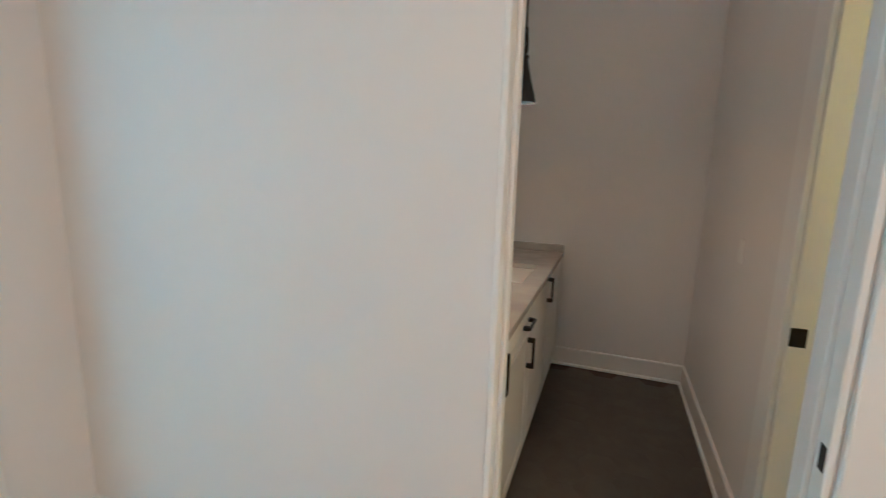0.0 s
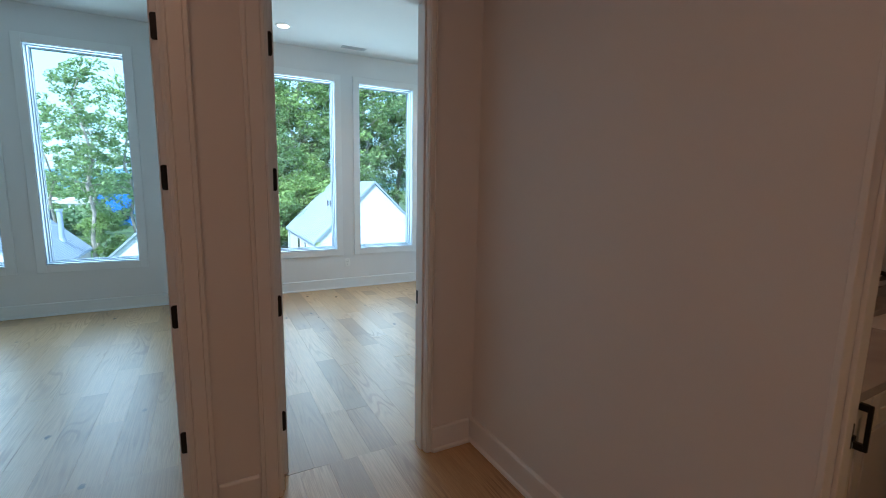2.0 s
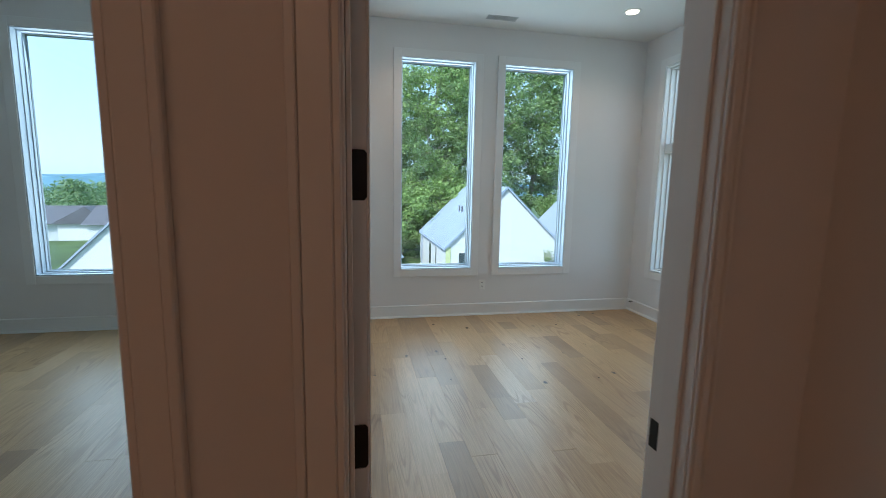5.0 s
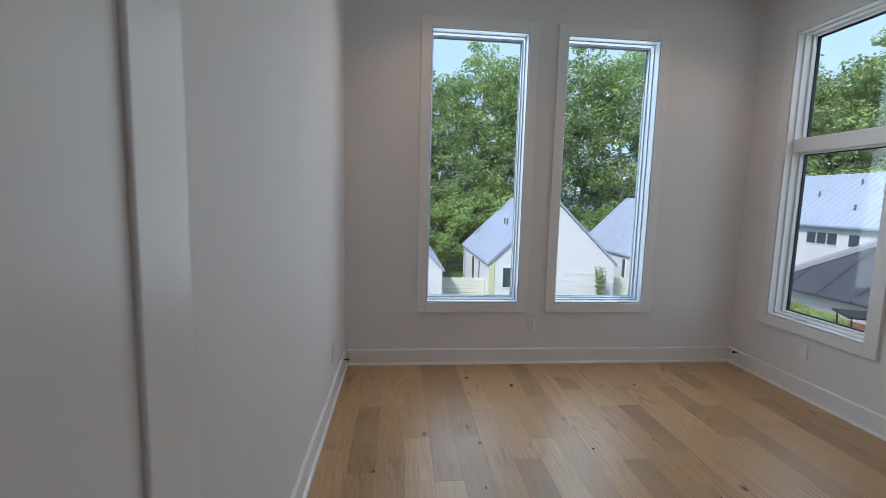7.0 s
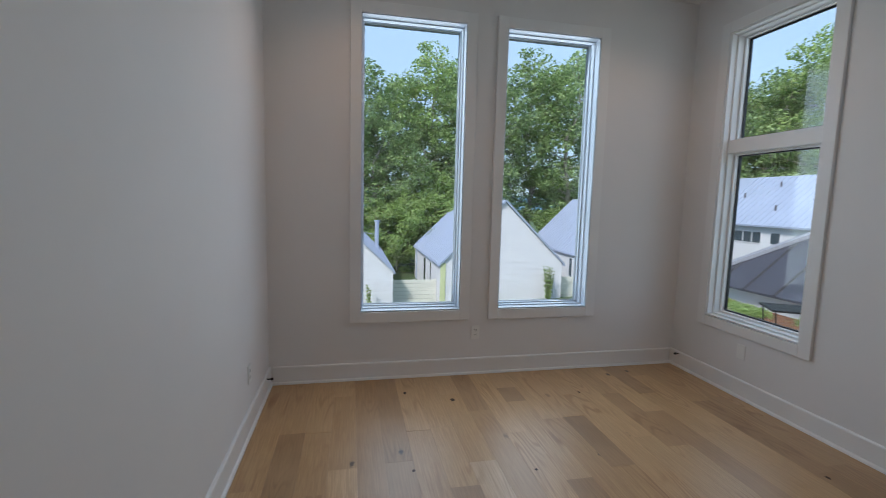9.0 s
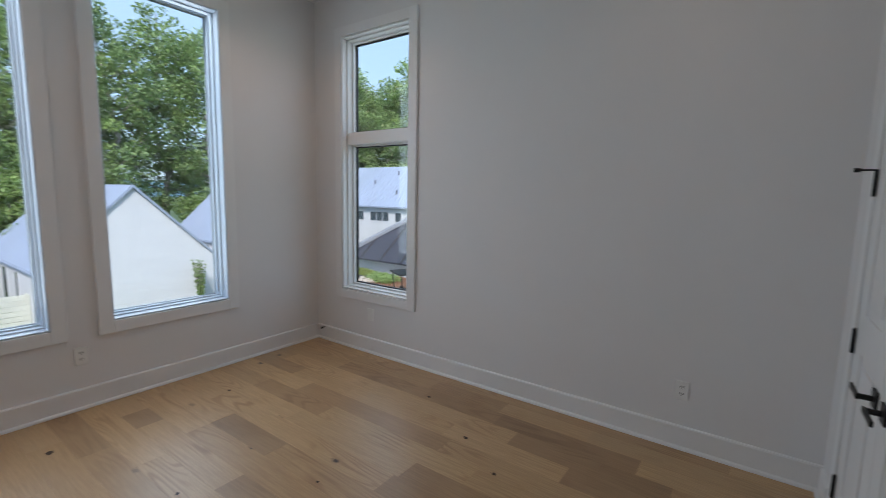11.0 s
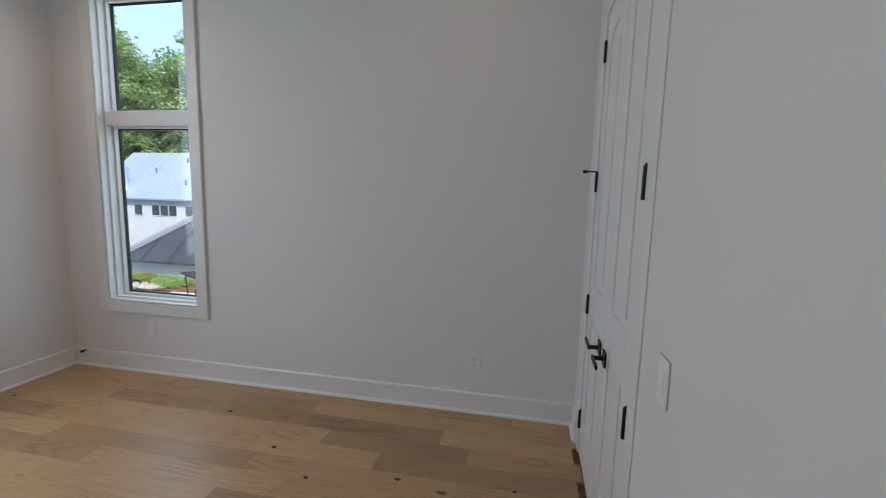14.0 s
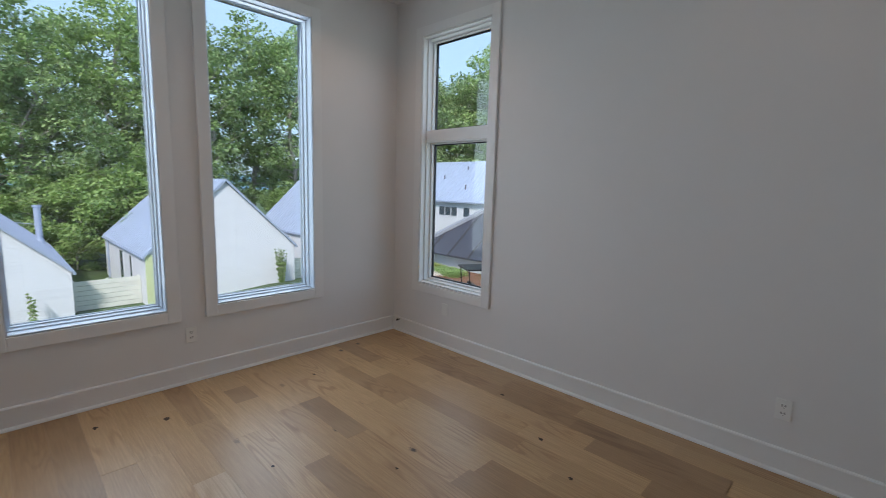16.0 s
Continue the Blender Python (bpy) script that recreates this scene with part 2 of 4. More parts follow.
# mesh helpers
def box(bm, x0, x1, y0, y1, z0, z1, bevel=0.0):
    """A block between two corners, its edges eased if bevel is given."""
    vs = [bm.verts.new((x, y, z)) for x in (x0, x1) for y in (y0, y1) for z in (z0, z1)]
    fs = [bm.faces.new([vs[i] for i in q]) for q in ((0, 1, 3, 2), (4, 6, 7, 5), (0, 4, 5, 1), (2, 3, 7, 6), (0, 2, 6, 4), (1, 5, 7, 3))]
    if bevel:
        bmesh.ops.bevel(bm, geom=list({e for f in fs for e in f.edges}), offset=bevel, segments=1 if bevel < 0.004 else 2, profile=0.7, affect="EDGES")


def boxes(*rows, bevel=0.0):
    bm = bmesh.new()
    for r in rows:
        box(bm, *r, bevel=bevel)
    return bm


def tube(bm, a, b, r0, r1=None, seg=12, caps=True):
    """A round bar from a to b, tapering from r0 to r1."""
    a, b = Vector(a), Vector(b)
    turn = (b - a).to_track_quat("Z", "Y").to_matrix().to_4x4()
    bmesh.ops.create_cone(bm, cap_ends=caps, segments=seg, radius1=r0, radius2=r0 if r1 is None else r1, depth=(b - a).length,
                          matrix=Matrix.Translation((a + b) / 2) @ turn)


def prism(bm, outline, axis, lo, hi):
    """An outline of 2D points drawn out along one axis (0, 1, 2)."""
    def at(p, h):
        v = list(p)
        v.insert(axis, h)
        return v
    a, b = [bm.verts.new(at(p, lo)) for p in outline], [bm.verts.new(at(p, hi)) for p in outline]
    bm.faces.new(a)
    bm.faces.new(b[::-1])
    for i in range(len(a)):
        j = (i + 1) % len(a)
        bm.faces.new((a[j], a[i], b[i], b[j]))


def mesh(name, bm, material, smooth=False):
    bmesh.ops.recalc_face_normals(bm, faces=bm.faces)
    me = bpy.data.meshes.new(name)
    bm.to_mesh(me)
    bm.free()
    me.materials.append(material)
    if smooth:
        for f in me.polygons:
            f.use_smooth = True
    return me


def part(name, bm, material, parent=None, label="", smooth=False):
    ob = new(name, mesh(name, bm, material, smooth))
    ob.parent = parent
    return tagged(ob, label)


def thing(name, label, category, m=None, group="", kind=""):
    ob = new(name)
    ob.empty_display_size = 0.1
    if m is not None:
        ob.matrix_basis = m
    return tagged(ob, label, category, group, kind)


def setting(name, bm, material, label, category):
    return tagged(part(name, bm, material), label, category, "", "structure")


def wall(bm, along, lo, hi, face, back, z0, z1, holes=()):
    """A wall along x or y from lo to hi, between two faces, with openings (lo, hi, bottom, top) through it."""
    def put(a, b, c, d):
        if b - a > 1e-4 and d - c > 1e-4:
            f0, f1 = sorted((face, back))
            box(bm, *((a, b, f0, f1) if along == "x" else (f0, f1, a, b)), c, d)
    at = lo
    for a, b, c, d in sorted(holes):
        put(at, a, z0, z1)
        put(a, b, z0, c)
        put(a, b, d, z1)
        at = b
    put(at, hi, z0, z1)


# the large structure
NX0, NX1 = -3.9, XE
bm = bmesh.new()
wall(bm, "x", NX0 - 0.12, XE + 0.18, YN, YN + 0.18, -0.3, ZC + 0.2, [(a, b, SILL, HEAD) for a, b in WINS])
setting("wall_north", bm, PAINT, "white painted wall with tall windows", "wall")
bm = bmesh.new()
wall(bm, "y", BN, YN, XE, XE + 0.18, -0.3, ZC + 0.2, [(*EWIN, SILL, HEAD)])
wall(bm, "y", -4.6, BN, XB, XE + 0.18, -0.3, ZC + 0.2)
setting("wall_east", bm, PAINT, "white painted outer wall with one window", "wall")
bm = bmesh.new()
wall(bm, "y", YS, YN, XL, XW, 0, ZC)
setting("wall_partition", bm, PAINT, "white painted wall between the two bedrooms", "wall")
JL, JR = 0.175, 0.93            # bedroom doorway
KL, KR = -0.975, -0.2           # next doorway
CL, CR = 2.19, 3.285               # closet opening
bm = bmesh.new()
wall(bm, "x", NX0, XE, YH, YS, 0, ZC, [(KL - 0.02, KR + 0.02, 0, DOOR_H + 0.02), (JL - 0.02, JR + 0.02, 0, DOOR_H + 0.02), (CL, CR, 0, DOOR_H)])
setting("wall_doors", bm, PAINT, "white painted wall with two doorways and a closet", "wall")
setting("wall_west", boxes((NX0 - 0.12, NX0, -4.6, YN, 0, ZC)), PAINT, "white painted plain end wall", "wall")
setting("wall_south", boxes((NX0, XH, -4.72, -4.6, 0, ZC)), PAINT, "white painted plain wall behind the landing", "wall")
DB0, DB1 = -2.49, -1.791        # bathroom doorway
bm = bmesh.new()
wall(bm, "y", -4.6, YH, XH, BW, 0, ZC, [(DB0, DB1, 0, DOOR_H)])
setting("wall_landing", bm, PAINT, "white painted landing wall with bathroom doorway", "wall")
setting("wall_vanity", boxes((BW, XB, BN, BN + 0.12, 0, ZC)), PAINT, "warm white painted wall behind the vanity", "wall")
TL, TR = 1.46, 1.98              # doorway to the tub
bm = bmesh.new()
wall(bm, "x", BW, XB, BS - 0.20, BS, 0, ZC, [(TL, TR, 0, DOOR_H)])
setting("wall_bath", bm, PAINT, "warm white bathroom wall with doorway to tub", "wall")
setting("wall_tub", boxes((BW, 3.46, -4.5, -4.42, 0, ZC), (3.33, 3.46, -4.42, BS - 0.20, 0, ZC)),
        plain("tub_wall_tile", (0.62, 0.50, 0.25), 0.3, vary=0.04, scale=3, grain=12, relief=0.2), "cream tiled wall round the bathtub", "wall")
setting("ceiling", boxes((NX0 - 0.12, XE + 0.18, -4.72, YN + 0.18, ZC, ZC + 0.12)), CEIL, "flat white painted ceiling", "ceiling")
setting("subfloor", boxes((NX0, XE, -4.72, YN, -0.3, -0.016)), plain("subfloor_ply", (0.20, 0.13, 0.07), 0.9), "dark joint bed under the floor planks", "floor")


def baseboard(name, along, lo, hi, face, sign):
    """A flat board with an eased top and a quarter-round shoe; sign: the way it faces."""
    bm = bmesh.new()
    prof = [(0, 0), (0.030, 0), (0.0295, 0.008), (0.026, 0.015), (0.019, 0.019), (0.0165, 0.021), (0.0165, 0.132), (0.012, 0.139), (0.004, 0.141), (0, 0.141)]
    prism(bm, [(face + sign * d, z) for d, z in prof], 0 if along == "x" else 1, lo, hi)
    return setting(name, bm, TRIM, "white painted flat baseboard with shoe moulding", "baseboard")


baseboard("baseboard", "x", 0.03, XE - 0.03, YN, -1)
baseboard("baseboard", "y", YS, YN, XE, -1)
baseboard("baseboard", "y", YS, YN, XW, 1)
baseboard("baseboard", "x", CR + 0.09, XE - 0.03, YS, 1)
baseboard("baseboard", "x", JR + 0.10, CL - 0.10, YS, 1)
baseboard("baseboard", "x", NX0, XL - 0.03, YN, -1)
baseboard("baseboard", "y", YS, YN, XL, -1)
baseboard("baseboard", "x", JR + 0.04, XH - 0.03, YH, -1)
baseboard("baseboard", "x", KR + 0.105, JL - 0.105, YH, -1)
baseboard("baseboard", "y", DB1 + 0.005, YH, XH, -1)
baseboard("baseboard", "y", -4.5, DB0 - 0.11, XH, -1)
baseboard("baseboard", "y", BS, -1.69, XB, -1)
baseboard("baseboard", "x", TR + 0.16, XB - 0.03, BS, 1)


def ring(bm, plane, a, b, c, d, w, lo, hi, bevel=0.002):
    """A rectangular frame of bars w wide inside (a, b, c, d), in the plane across x ('x') or y ('y')."""
    for r in ((a, a + w, c, d), (b - w, b, c, d), (a + w, b - w, c, c + w), (a + w, b - w, d - w, d)):
        box(bm, *((lo, hi, r[0], r[1]) if plane == "x" else (r[0], r[1], lo, hi)), r[2], r[3], bevel=bevel)


def window(name, plane, a, b, face, mullion=None, seal_or_gap=SEAL, deep=0.165):
    """A fixed window set deep in its reveal: flat casing, jamb liner, stepped frame, sash and panes."""
    w = thing(name, "tall white-framed window in a flat white casing", "window", kind="structure")
    # north frames carry sky light in their colour; the east frame is plain white
    vinyl = VINYL_SKYLIT if mullion is None else TRIM
    f1, f2, f3 = (0.006, 0.015, 0.024) if mullion is None else (0.010, 0.024, 0.040)

    def dy(lo, hi):
        return face + lo, face + hi
    bm = bmesh.new()
    ring(bm, plane, a - 0.085, b + 0.085, SILL - 0.088, HEAD + 0.085, 0.083, *dy(-0.021, 0.0), bevel=0.002)
    part("casing", bm, TRIM, w)
    bm = bmesh.new()
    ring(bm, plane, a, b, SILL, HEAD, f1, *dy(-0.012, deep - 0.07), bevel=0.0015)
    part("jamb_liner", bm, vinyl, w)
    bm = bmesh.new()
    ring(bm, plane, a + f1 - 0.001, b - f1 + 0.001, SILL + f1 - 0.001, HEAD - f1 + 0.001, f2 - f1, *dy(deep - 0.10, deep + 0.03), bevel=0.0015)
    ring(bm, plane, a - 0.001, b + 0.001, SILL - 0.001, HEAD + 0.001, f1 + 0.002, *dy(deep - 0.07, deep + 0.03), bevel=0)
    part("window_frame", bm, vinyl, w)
    cuts = [(SILL + f2, HEAD - f2)] if mullion is None else [(SILL + f2, mullion - 0.052), (mullion + 0.052, HEAD - f2)]
    if mullion is not None:
        bm = boxes((*dy(deep - 0.10, deep + 0.03), a + f1, b - f1, mullion - 0.052, mullion + 0.052), bevel=0.006)
        part("mullion", bm, vinyl, w)
    for z0, z1 in cuts:
        bm = bmesh.new()
        ring(bm, plane, a + f2 - 0.001, b - f2 + 0.001, z0 - 0.001, z1 + 0.001, f3 - f2, *dy(deep - 0.045, deep + 0.02), bevel=0.0015)
        sash = part("sash", bm, vinyl, w)
        g = f3 - f2 - 0.002
        # grey seal on north panes; the east window's black ring paints a shaded gap
        bm = bmesh.new()
        ring(bm, plane, a + f3 - 0.002, b - f3 + 0.002, z0 + g, z1 - g, 0.004 if mullion is None else 0.009, *dy(deep - 0.012, deep + 0.012), bevel=0)
        part("gasket", bm, seal_or_gap, sash)
        r = (a + f3 - 0.002, b - f3 + 0.002)
        bm = boxes((*dy(deep - 0.003, deep + 0.003), *r, z0 + g, z1 - g)) if plane == "x" else boxes((*r, *dy(deep - 0.003, deep + 0.003), z0 + g, z1 - g))
        pane = part("pane", bm, GLASS, sash)
        pane.visible_shadow = False
    if mullion is not None:
        m = (a + b) / 2 + 0.12
        part("crank", boxes((*dy(0.03, 0.06), m - 0.06, m + 0.06, SILL + f1, SILL + f1 + 0.017), (*dy(0.025, 0.039), m - 0.05, m + 0.02, SILL + f1 + 0.015, SILL + f1 + 0.023), bevel=0.004), vinyl, w)
    return w


for n, (a, b) in enumerate(WINS):
    window("window_%d" % (n + 1), "y", a, b, YN)
window("window_5", "x", *EWIN, XE, mullion=1.96, seal_or_gap=RUBBER, deep=0.14)


def doorway(name, a, b, side_in, side_out, slim=1.0):
    """The lining of a doorway across x: jambs, stops, and a moulded casing on each side."""
    d = thing(name, "white painted door frame with moulded casing", "door frame", kind="structure")
    bm = boxes((a - 0.018, a, side_in, side_out, 0, DOOR_H + 0.018), (b, b + 0.018, side_in, side_out, 0, DOOR_H + 0.018), (a, b, side_in, side_out, DOOR_H, DOOR_H + 0.018), bevel=0.002)
    part("jamb", bm, TRIM, d)
    s0, s1 = side_in + 0.030, side_out - 0.050
    bm = boxes((a, a + 0.011, s0, s1, 0, DOOR_H - 0.011), (b - 0.011, b, s0, s1, 0, DOOR_H - 0.011), (a, b, s0, s1, DOOR_H - 0.011, DOOR_H), bevel=0.002)
    part("door_stop_strip", bm, TRIM, d)
    for f, s, k in ((side_in, -1, slim), (side_out, 1, 1.0)):
        for w0, w1, t in ((0.006, 0.022, 0.012), (0.022, 0.078, 0.016), (0.078, 0.096, 0.022)):
            y0, y1 = sorted((f, f + s * t))
            bm = boxes((a - w1, a - w0, y0, y1, 0, DOOR_H + w1), (b + w0 * k, b + w1 * k, y0, y1, 0, DOOR_H + w1), (a - w0, b + w0 * k, y0, y1, DOOR_H + w0, DOOR_H + w1), bevel=0.003)
            part("casing", bm, TRIM, d)
    return d


dw = doorway("doorway_bedroom", JL, JR, YH, YS, slim=0.4)
part("strike_plate", boxes((JR - 0.002, JR + 0.001, YS - 0.038, YS - 0.008, 0.835, 0.91), bevel=0.001), BLACK, dw, "black metal strike plate")
doorway("doorway_next_room", KL, KR, YH, YS)


def arch(w0, w1, z0, z1, rise, n=10):
    c, r = (w0 + w1) / 2, (w1 - w0) / 2
    return [(w0, z0), (w1, z0)] + [(c + r * math.cos(math.pi * k / n), z1 + rise * math.sin(math.pi * k / n)) for k in range(n + 1)]


HINGE_Z = (0.303, 0.90, 1.505, 2.103)
CLOSET_HINGE_Z = (0.211, 0.884, 1.549, 2.209)


def lever(bm_out, x, y, z, s, way):
    """A square rose with a flat return lever; s: side, way: where the lever points."""
    box(bm_out, x - 0.032, x + 0.032, *sorted((y, y + s * 0.009)), z - 0.032, z + 0.032, bevel=0.002)
    tube(bm_out, (x, y + s * 0.008, z), (x, y + s * 0.05, z), 0.010)
    box(bm_out, *sorted((x - way * 0.011, x + way * 0.115)), *sorted((y + s * 0.046, y + s * 0.056)), z - 0.010, z + 0.010, bevel=0.002)


def door(name, label, width, m, mirror=1, levers=(1, -1), hinge_on_edge=True, stop=False, hinges=HINGE_Z, grip=0.845):
    """A panelled slab hinged at its own origin, along +x (mirror: -x), room face at y = 0."""
    d = thing(name, label, "door", m)
    T, H = 0.044, DOOR_H - 0.012

    def X(v):
        return mirror * v
    bm = bmesh.new()
    box(bm, *sorted((X(0.002), X(width - 0.002))), -T + 0.007, -0.007, 0.010, H - 0.002)
    part("core", bm, TRIM, d)
    st, rails = 0.115, ((0.01, 0.235), (0.86, 1.02))
    for lo, hi in ((-0.0075, 0.0), (-T, -T + 0.0075)):
        bm = bmesh.new()
        for a, b in ((0, st), (width - st, width)):
            box(bm, *sorted((X(a), X(b))), lo, hi, 0.008, H, bevel=0.002)
        for z0, z1 in rails:
            box(bm, *sorted((X(st), X(width - st))), lo, hi, z0, z1, bevel=0.002)
        top = arch(X(width - st) if mirror < 0 else st, X(st) if mirror < 0 else width - st, 0, H - 0.22, 0.10)[2:]
        prism(bm, top + [(top[-1][0], H), (top[0][0], H)], 1, lo, hi)
        part("stile_and_rail_face", bm, TRIM, d)
        for z0, z1, r in ((0.275, 0.82, 0), (1.06, H - 0.27, 0.085)):
            a, b = sorted((X(st + 0.04), X(width - st - 0.04)))
            bm = bmesh.new()
            prism(bm, arch(a, b, z0, z1, r) if r else [(a, z0), (b, z0), (b, z1), (a, z1)], 1, lo + (0.001 if lo < -0.02 else 0), hi - (0.001 if hi > -0.02 else 0))
            part("raised_panel", bm, TRIM, d)
    for z in hinges:
        bm = bmesh.new()
        if hinge_on_edge:
            a = sorted((X(-0.002), X(0.001)))
            prism(bm, [(-0.003, z - 0.052), (-0.032, z - 0.052), (-0.038, z - 0.045), (-0.038, z + 0.045), (-0.032, z + 0.052), (-0.003, z + 0.052)], 0, *a)
        tube(bm, (X(-0.001), 0.009, z - 0.052), (X(-0.001), 0.009, z + 0.052), 0.0075)
        tube(bm, (X(-0.001), 0.007, z + 0.052), (X(-0.001), 0.007, z + 0.058), 0.005)
        hinge = part("hinge", bm, BLACK, d, "black metal hinge")
        if stop and z == hinges[2]:
            bm = bmesh.new()
            tube(bm, (X(0.0), 0.012, z + 0.056), (X(-0.010), 0.075, z + 0.056), 0.004)
            tube(bm, (X(-0.008), 0.055, z + 0.056), (X(-0.012), 0.078, z + 0.056), 0.009)
            part("hinge_pin_stop", bm, BLACK, hinge)
    for s in levers:
        bm = bmesh.new()
        lever(bm, X(width - 0.062), 0 if s > 0 else -T, grip, s, -mirror)
        part("lever_handle", bm, BLACK, d, "black metal lever on square rose")
    return d


door("bedroom_door", "open white panelled door with black hinges", JR - JL - 0.006, pose(JL + 0.003, YS + 0.002, 0, 0, 0, 91.3), levers=())
door("next_room_door", "open white panelled door beside a bedroom", KR - KL - 0.006, pose(KR - 0.003, YS + 0.002, 0, 0, 0, -100), mirror=-1, levers=())
WL = (CR - CL - 0.04) / 2
door("closet_door", "closed white panelled closet door, black lever", WL - 0.003, pose(CL + 0.018, YS - 0.002, 0), levers=(1,), hinge_on_edge=False, hinges=(0.05, 0.76, 1.525, 2.26), grip=0.80)
door("closet_door", "closed white panelled closet door, pin stop hinge", WL - 0.003, pose(CR - 0.018, YS - 0.002, 0), mirror=-1, levers=(1,), hinge_on_edge=False, stop=True, hinges=CLOSET_HINGE_Z, grip=0.80)
cf = thing("doorway_closet", "white painted closet door frame with flat casing", "door frame", kind="structure")
part("jamb", boxes((CL, CL + 0.015, YH, YS - 0.001, 0, DOOR_H), (CR - 0.015, CR, YH, YS - 0.001, 0, DOOR_H), (CL + 0.015, CR - 0.015, YH, YS - 0.001, DOOR_H - 0.008, DOOR_H), bevel=0.001), TRIM, cf)
for a, b, c, d in ((CL - 0.09, CL + 0.004, 0, DOOR_H + 0.09), (CR - 0.004, CR + 0.09, 0, DOOR_H + 0.09), (CL + 0.004, CR - 0.004, DOOR_H - 0.004, DOOR_H + 0.09)):
    part("casing", boxes((a, b, YS, YS + 0.006, c, d), bevel=0.002), TRIM, cf)

# bathroom doorway
bd = thing("doorway_bathroom", "white painted bathroom door frame without door", "door frame", kind="structure")
part("jamb", boxes((XH - 0.004, BW + 0.004, DB1 - 0.016, DB1, 0, DOOR_H), (XH - 0.004, BW + 0.004, DB0, DB0 + 0.016, 0, DOOR_H), bevel=0.002), TRIM, bd)
part("door_stop_strip", boxes((XH + 0.045, XH + 0.085, DB1 - 0.028, DB1 - 0.016, 0, DOOR_H), (XH + 0.045, XH + 0.085, DB0 + 0.016, DB0 + 0.028, 0, DOOR_H), bevel=0.002), TRIM, bd)
part("casing", boxes((XH - 0.018, XH, DB0 - 0.085, DB0 - 0.004, 0, DOOR_H + 0.08), (XH - 0.026, XH, DB0 - 0.105, DB0 - 0.085, 0, DOOR_H + 0.08), bevel=0.003), TRIM, bd)
part("strike_plate", boxes((XH + 0.098, XH + 0.125, DB1 - 0.019, DB1 - 0.0155, 0.835, 0.905), (XH + 0.105, XH + 0.12, DB1 - 0.026, DB1 - 0.018, 0.863, 0.877), bevel=0.001), BLACK, bd, "black metal strike plate")
part("strike_plate", boxes((XH + 0.002, XH + 0.026, DB0 + 0.0155, DB0 + 0.018, 0.895, 0.95), bevel=0.001), BLACK, bd, "black metal strike plate")
td = thing("doorway_tub", "white painted door frame of the tub room", "door frame", kind="structure")
part("jamb", boxes((TR - 0.016, TR, BS - 0.20, BS, 0, DOOR_H), (TL, TL + 0.016, BS - 0.20, BS, 0, DOOR_H), bevel=0.002), TRIM, td)
part("casing", boxes((TR, TR + 0.13, BS, BS + 0.018, 0, DOOR_H), bevel=0.003), TRIM, td)
part("strike_plate", boxes((TR - 0.019, TR - 0.0155, BS - 0.05, BS - 0.002, 0.92, 0.985), bevel=0.001), BLACK, td, "black metal strike plate")


# small fittings
def plate(kind, label, m):
    """A wall plate facing +z of its own, upright along its y."""
    o = thing(kind, label, "outlet" if kind != "light_switch" else "switch", m)
    part("cover_plate", boxes((-0.036, 0.036, -0.058, 0.058, 0, 0.006), bevel=0.002), PLASTIC, o)
    if kind == "outlet":
        for s in (-1, 1):
            bm = bmesh.new()
            tube(bm, (0, s * 0.021, 0.004), (0, s * 0.021, 0.008), 0.0165, seg=20)
            r = part("receptacle", bm, PLASTIC, o)
            part("slots", boxes((-0.009, -0.005, s * 0.021 - 0.003, s * 0.021 + 0.009, 0.0075, 0.0085), (0.005, 0.009, s * 0.021 - 0.003, s * 0.021 + 0.009, 0.0075, 0.0085),
                                (-0.002, 0.002, s * 0.021 - 0.011, s * 0.021 - 0.007, 0.0075, 0.0085)), SLOT, r)
    elif kind == "light_switch":
        part("rocker", boxes((-0.016, 0.016, -0.033, 0.033, 0.004, 0.0085), bevel=0.002), PLASTIC, o)
    return o


def on_wall(x, y, z, facing):
    return Matrix.Translation((x, y, z)) @ Matrix.Rotation(radians({"s": 0, "w": -90, "n": 180, "e": 90}[facing]), 4, "Z") @ Matrix.Rotation(radians(90), 4, "X")


plate("outlet", "white duplex outlet under the windows", on_wall(1.66, YN - 0.001, 0.36, "s"))
plate("outlet", "white duplex outlet on the window-side wall", on_wall(XE - 0.001, 0.613, 0.356, "w"))
plate("blank_plate", "white blank cover plate below a window", on_wall(XE - 0.001, 3.155, 0.357, "w"))
plate("outlet", "white duplex outlet near the baseboard", on_wall(XW + 0.001, 3.23, 0.355, "e"))
plate("light_switch", "white rocker light switch beside closet", on_wall(1.87, YS + 0.001, 1.05, "n"))
plate("light_switch", "white rocker light switch in the bathroom", on_wall(2.632, BS + 0.001, 1.14, "n"))
plate("outlet", "white duplex outlet above the vanity", on_wall(3.585, BN - 0.001, 1.10, "s"))


def bumper(m):
    o = thing("door_bumper", "small black rubber door stop on baseboard", "door stop", m)
    bm = bmesh.new()
    tube(bm, (0, 0, 0), (0, 0, 0.03), 0.005)
    part("stem", bm, BLACK, o)
    bm = bmesh.new()
    tube(bm, (0, 0, 0.03), (0, 0, 0.045), 0.011, 0.009)
    part("tip", bm, RUBBER, o)


bumper(on_wall(XE - 0.016, 3.782, 0.125, "w"))
bumper(on_wall(XW + 0.016, 3.72, 0.115, "e"))


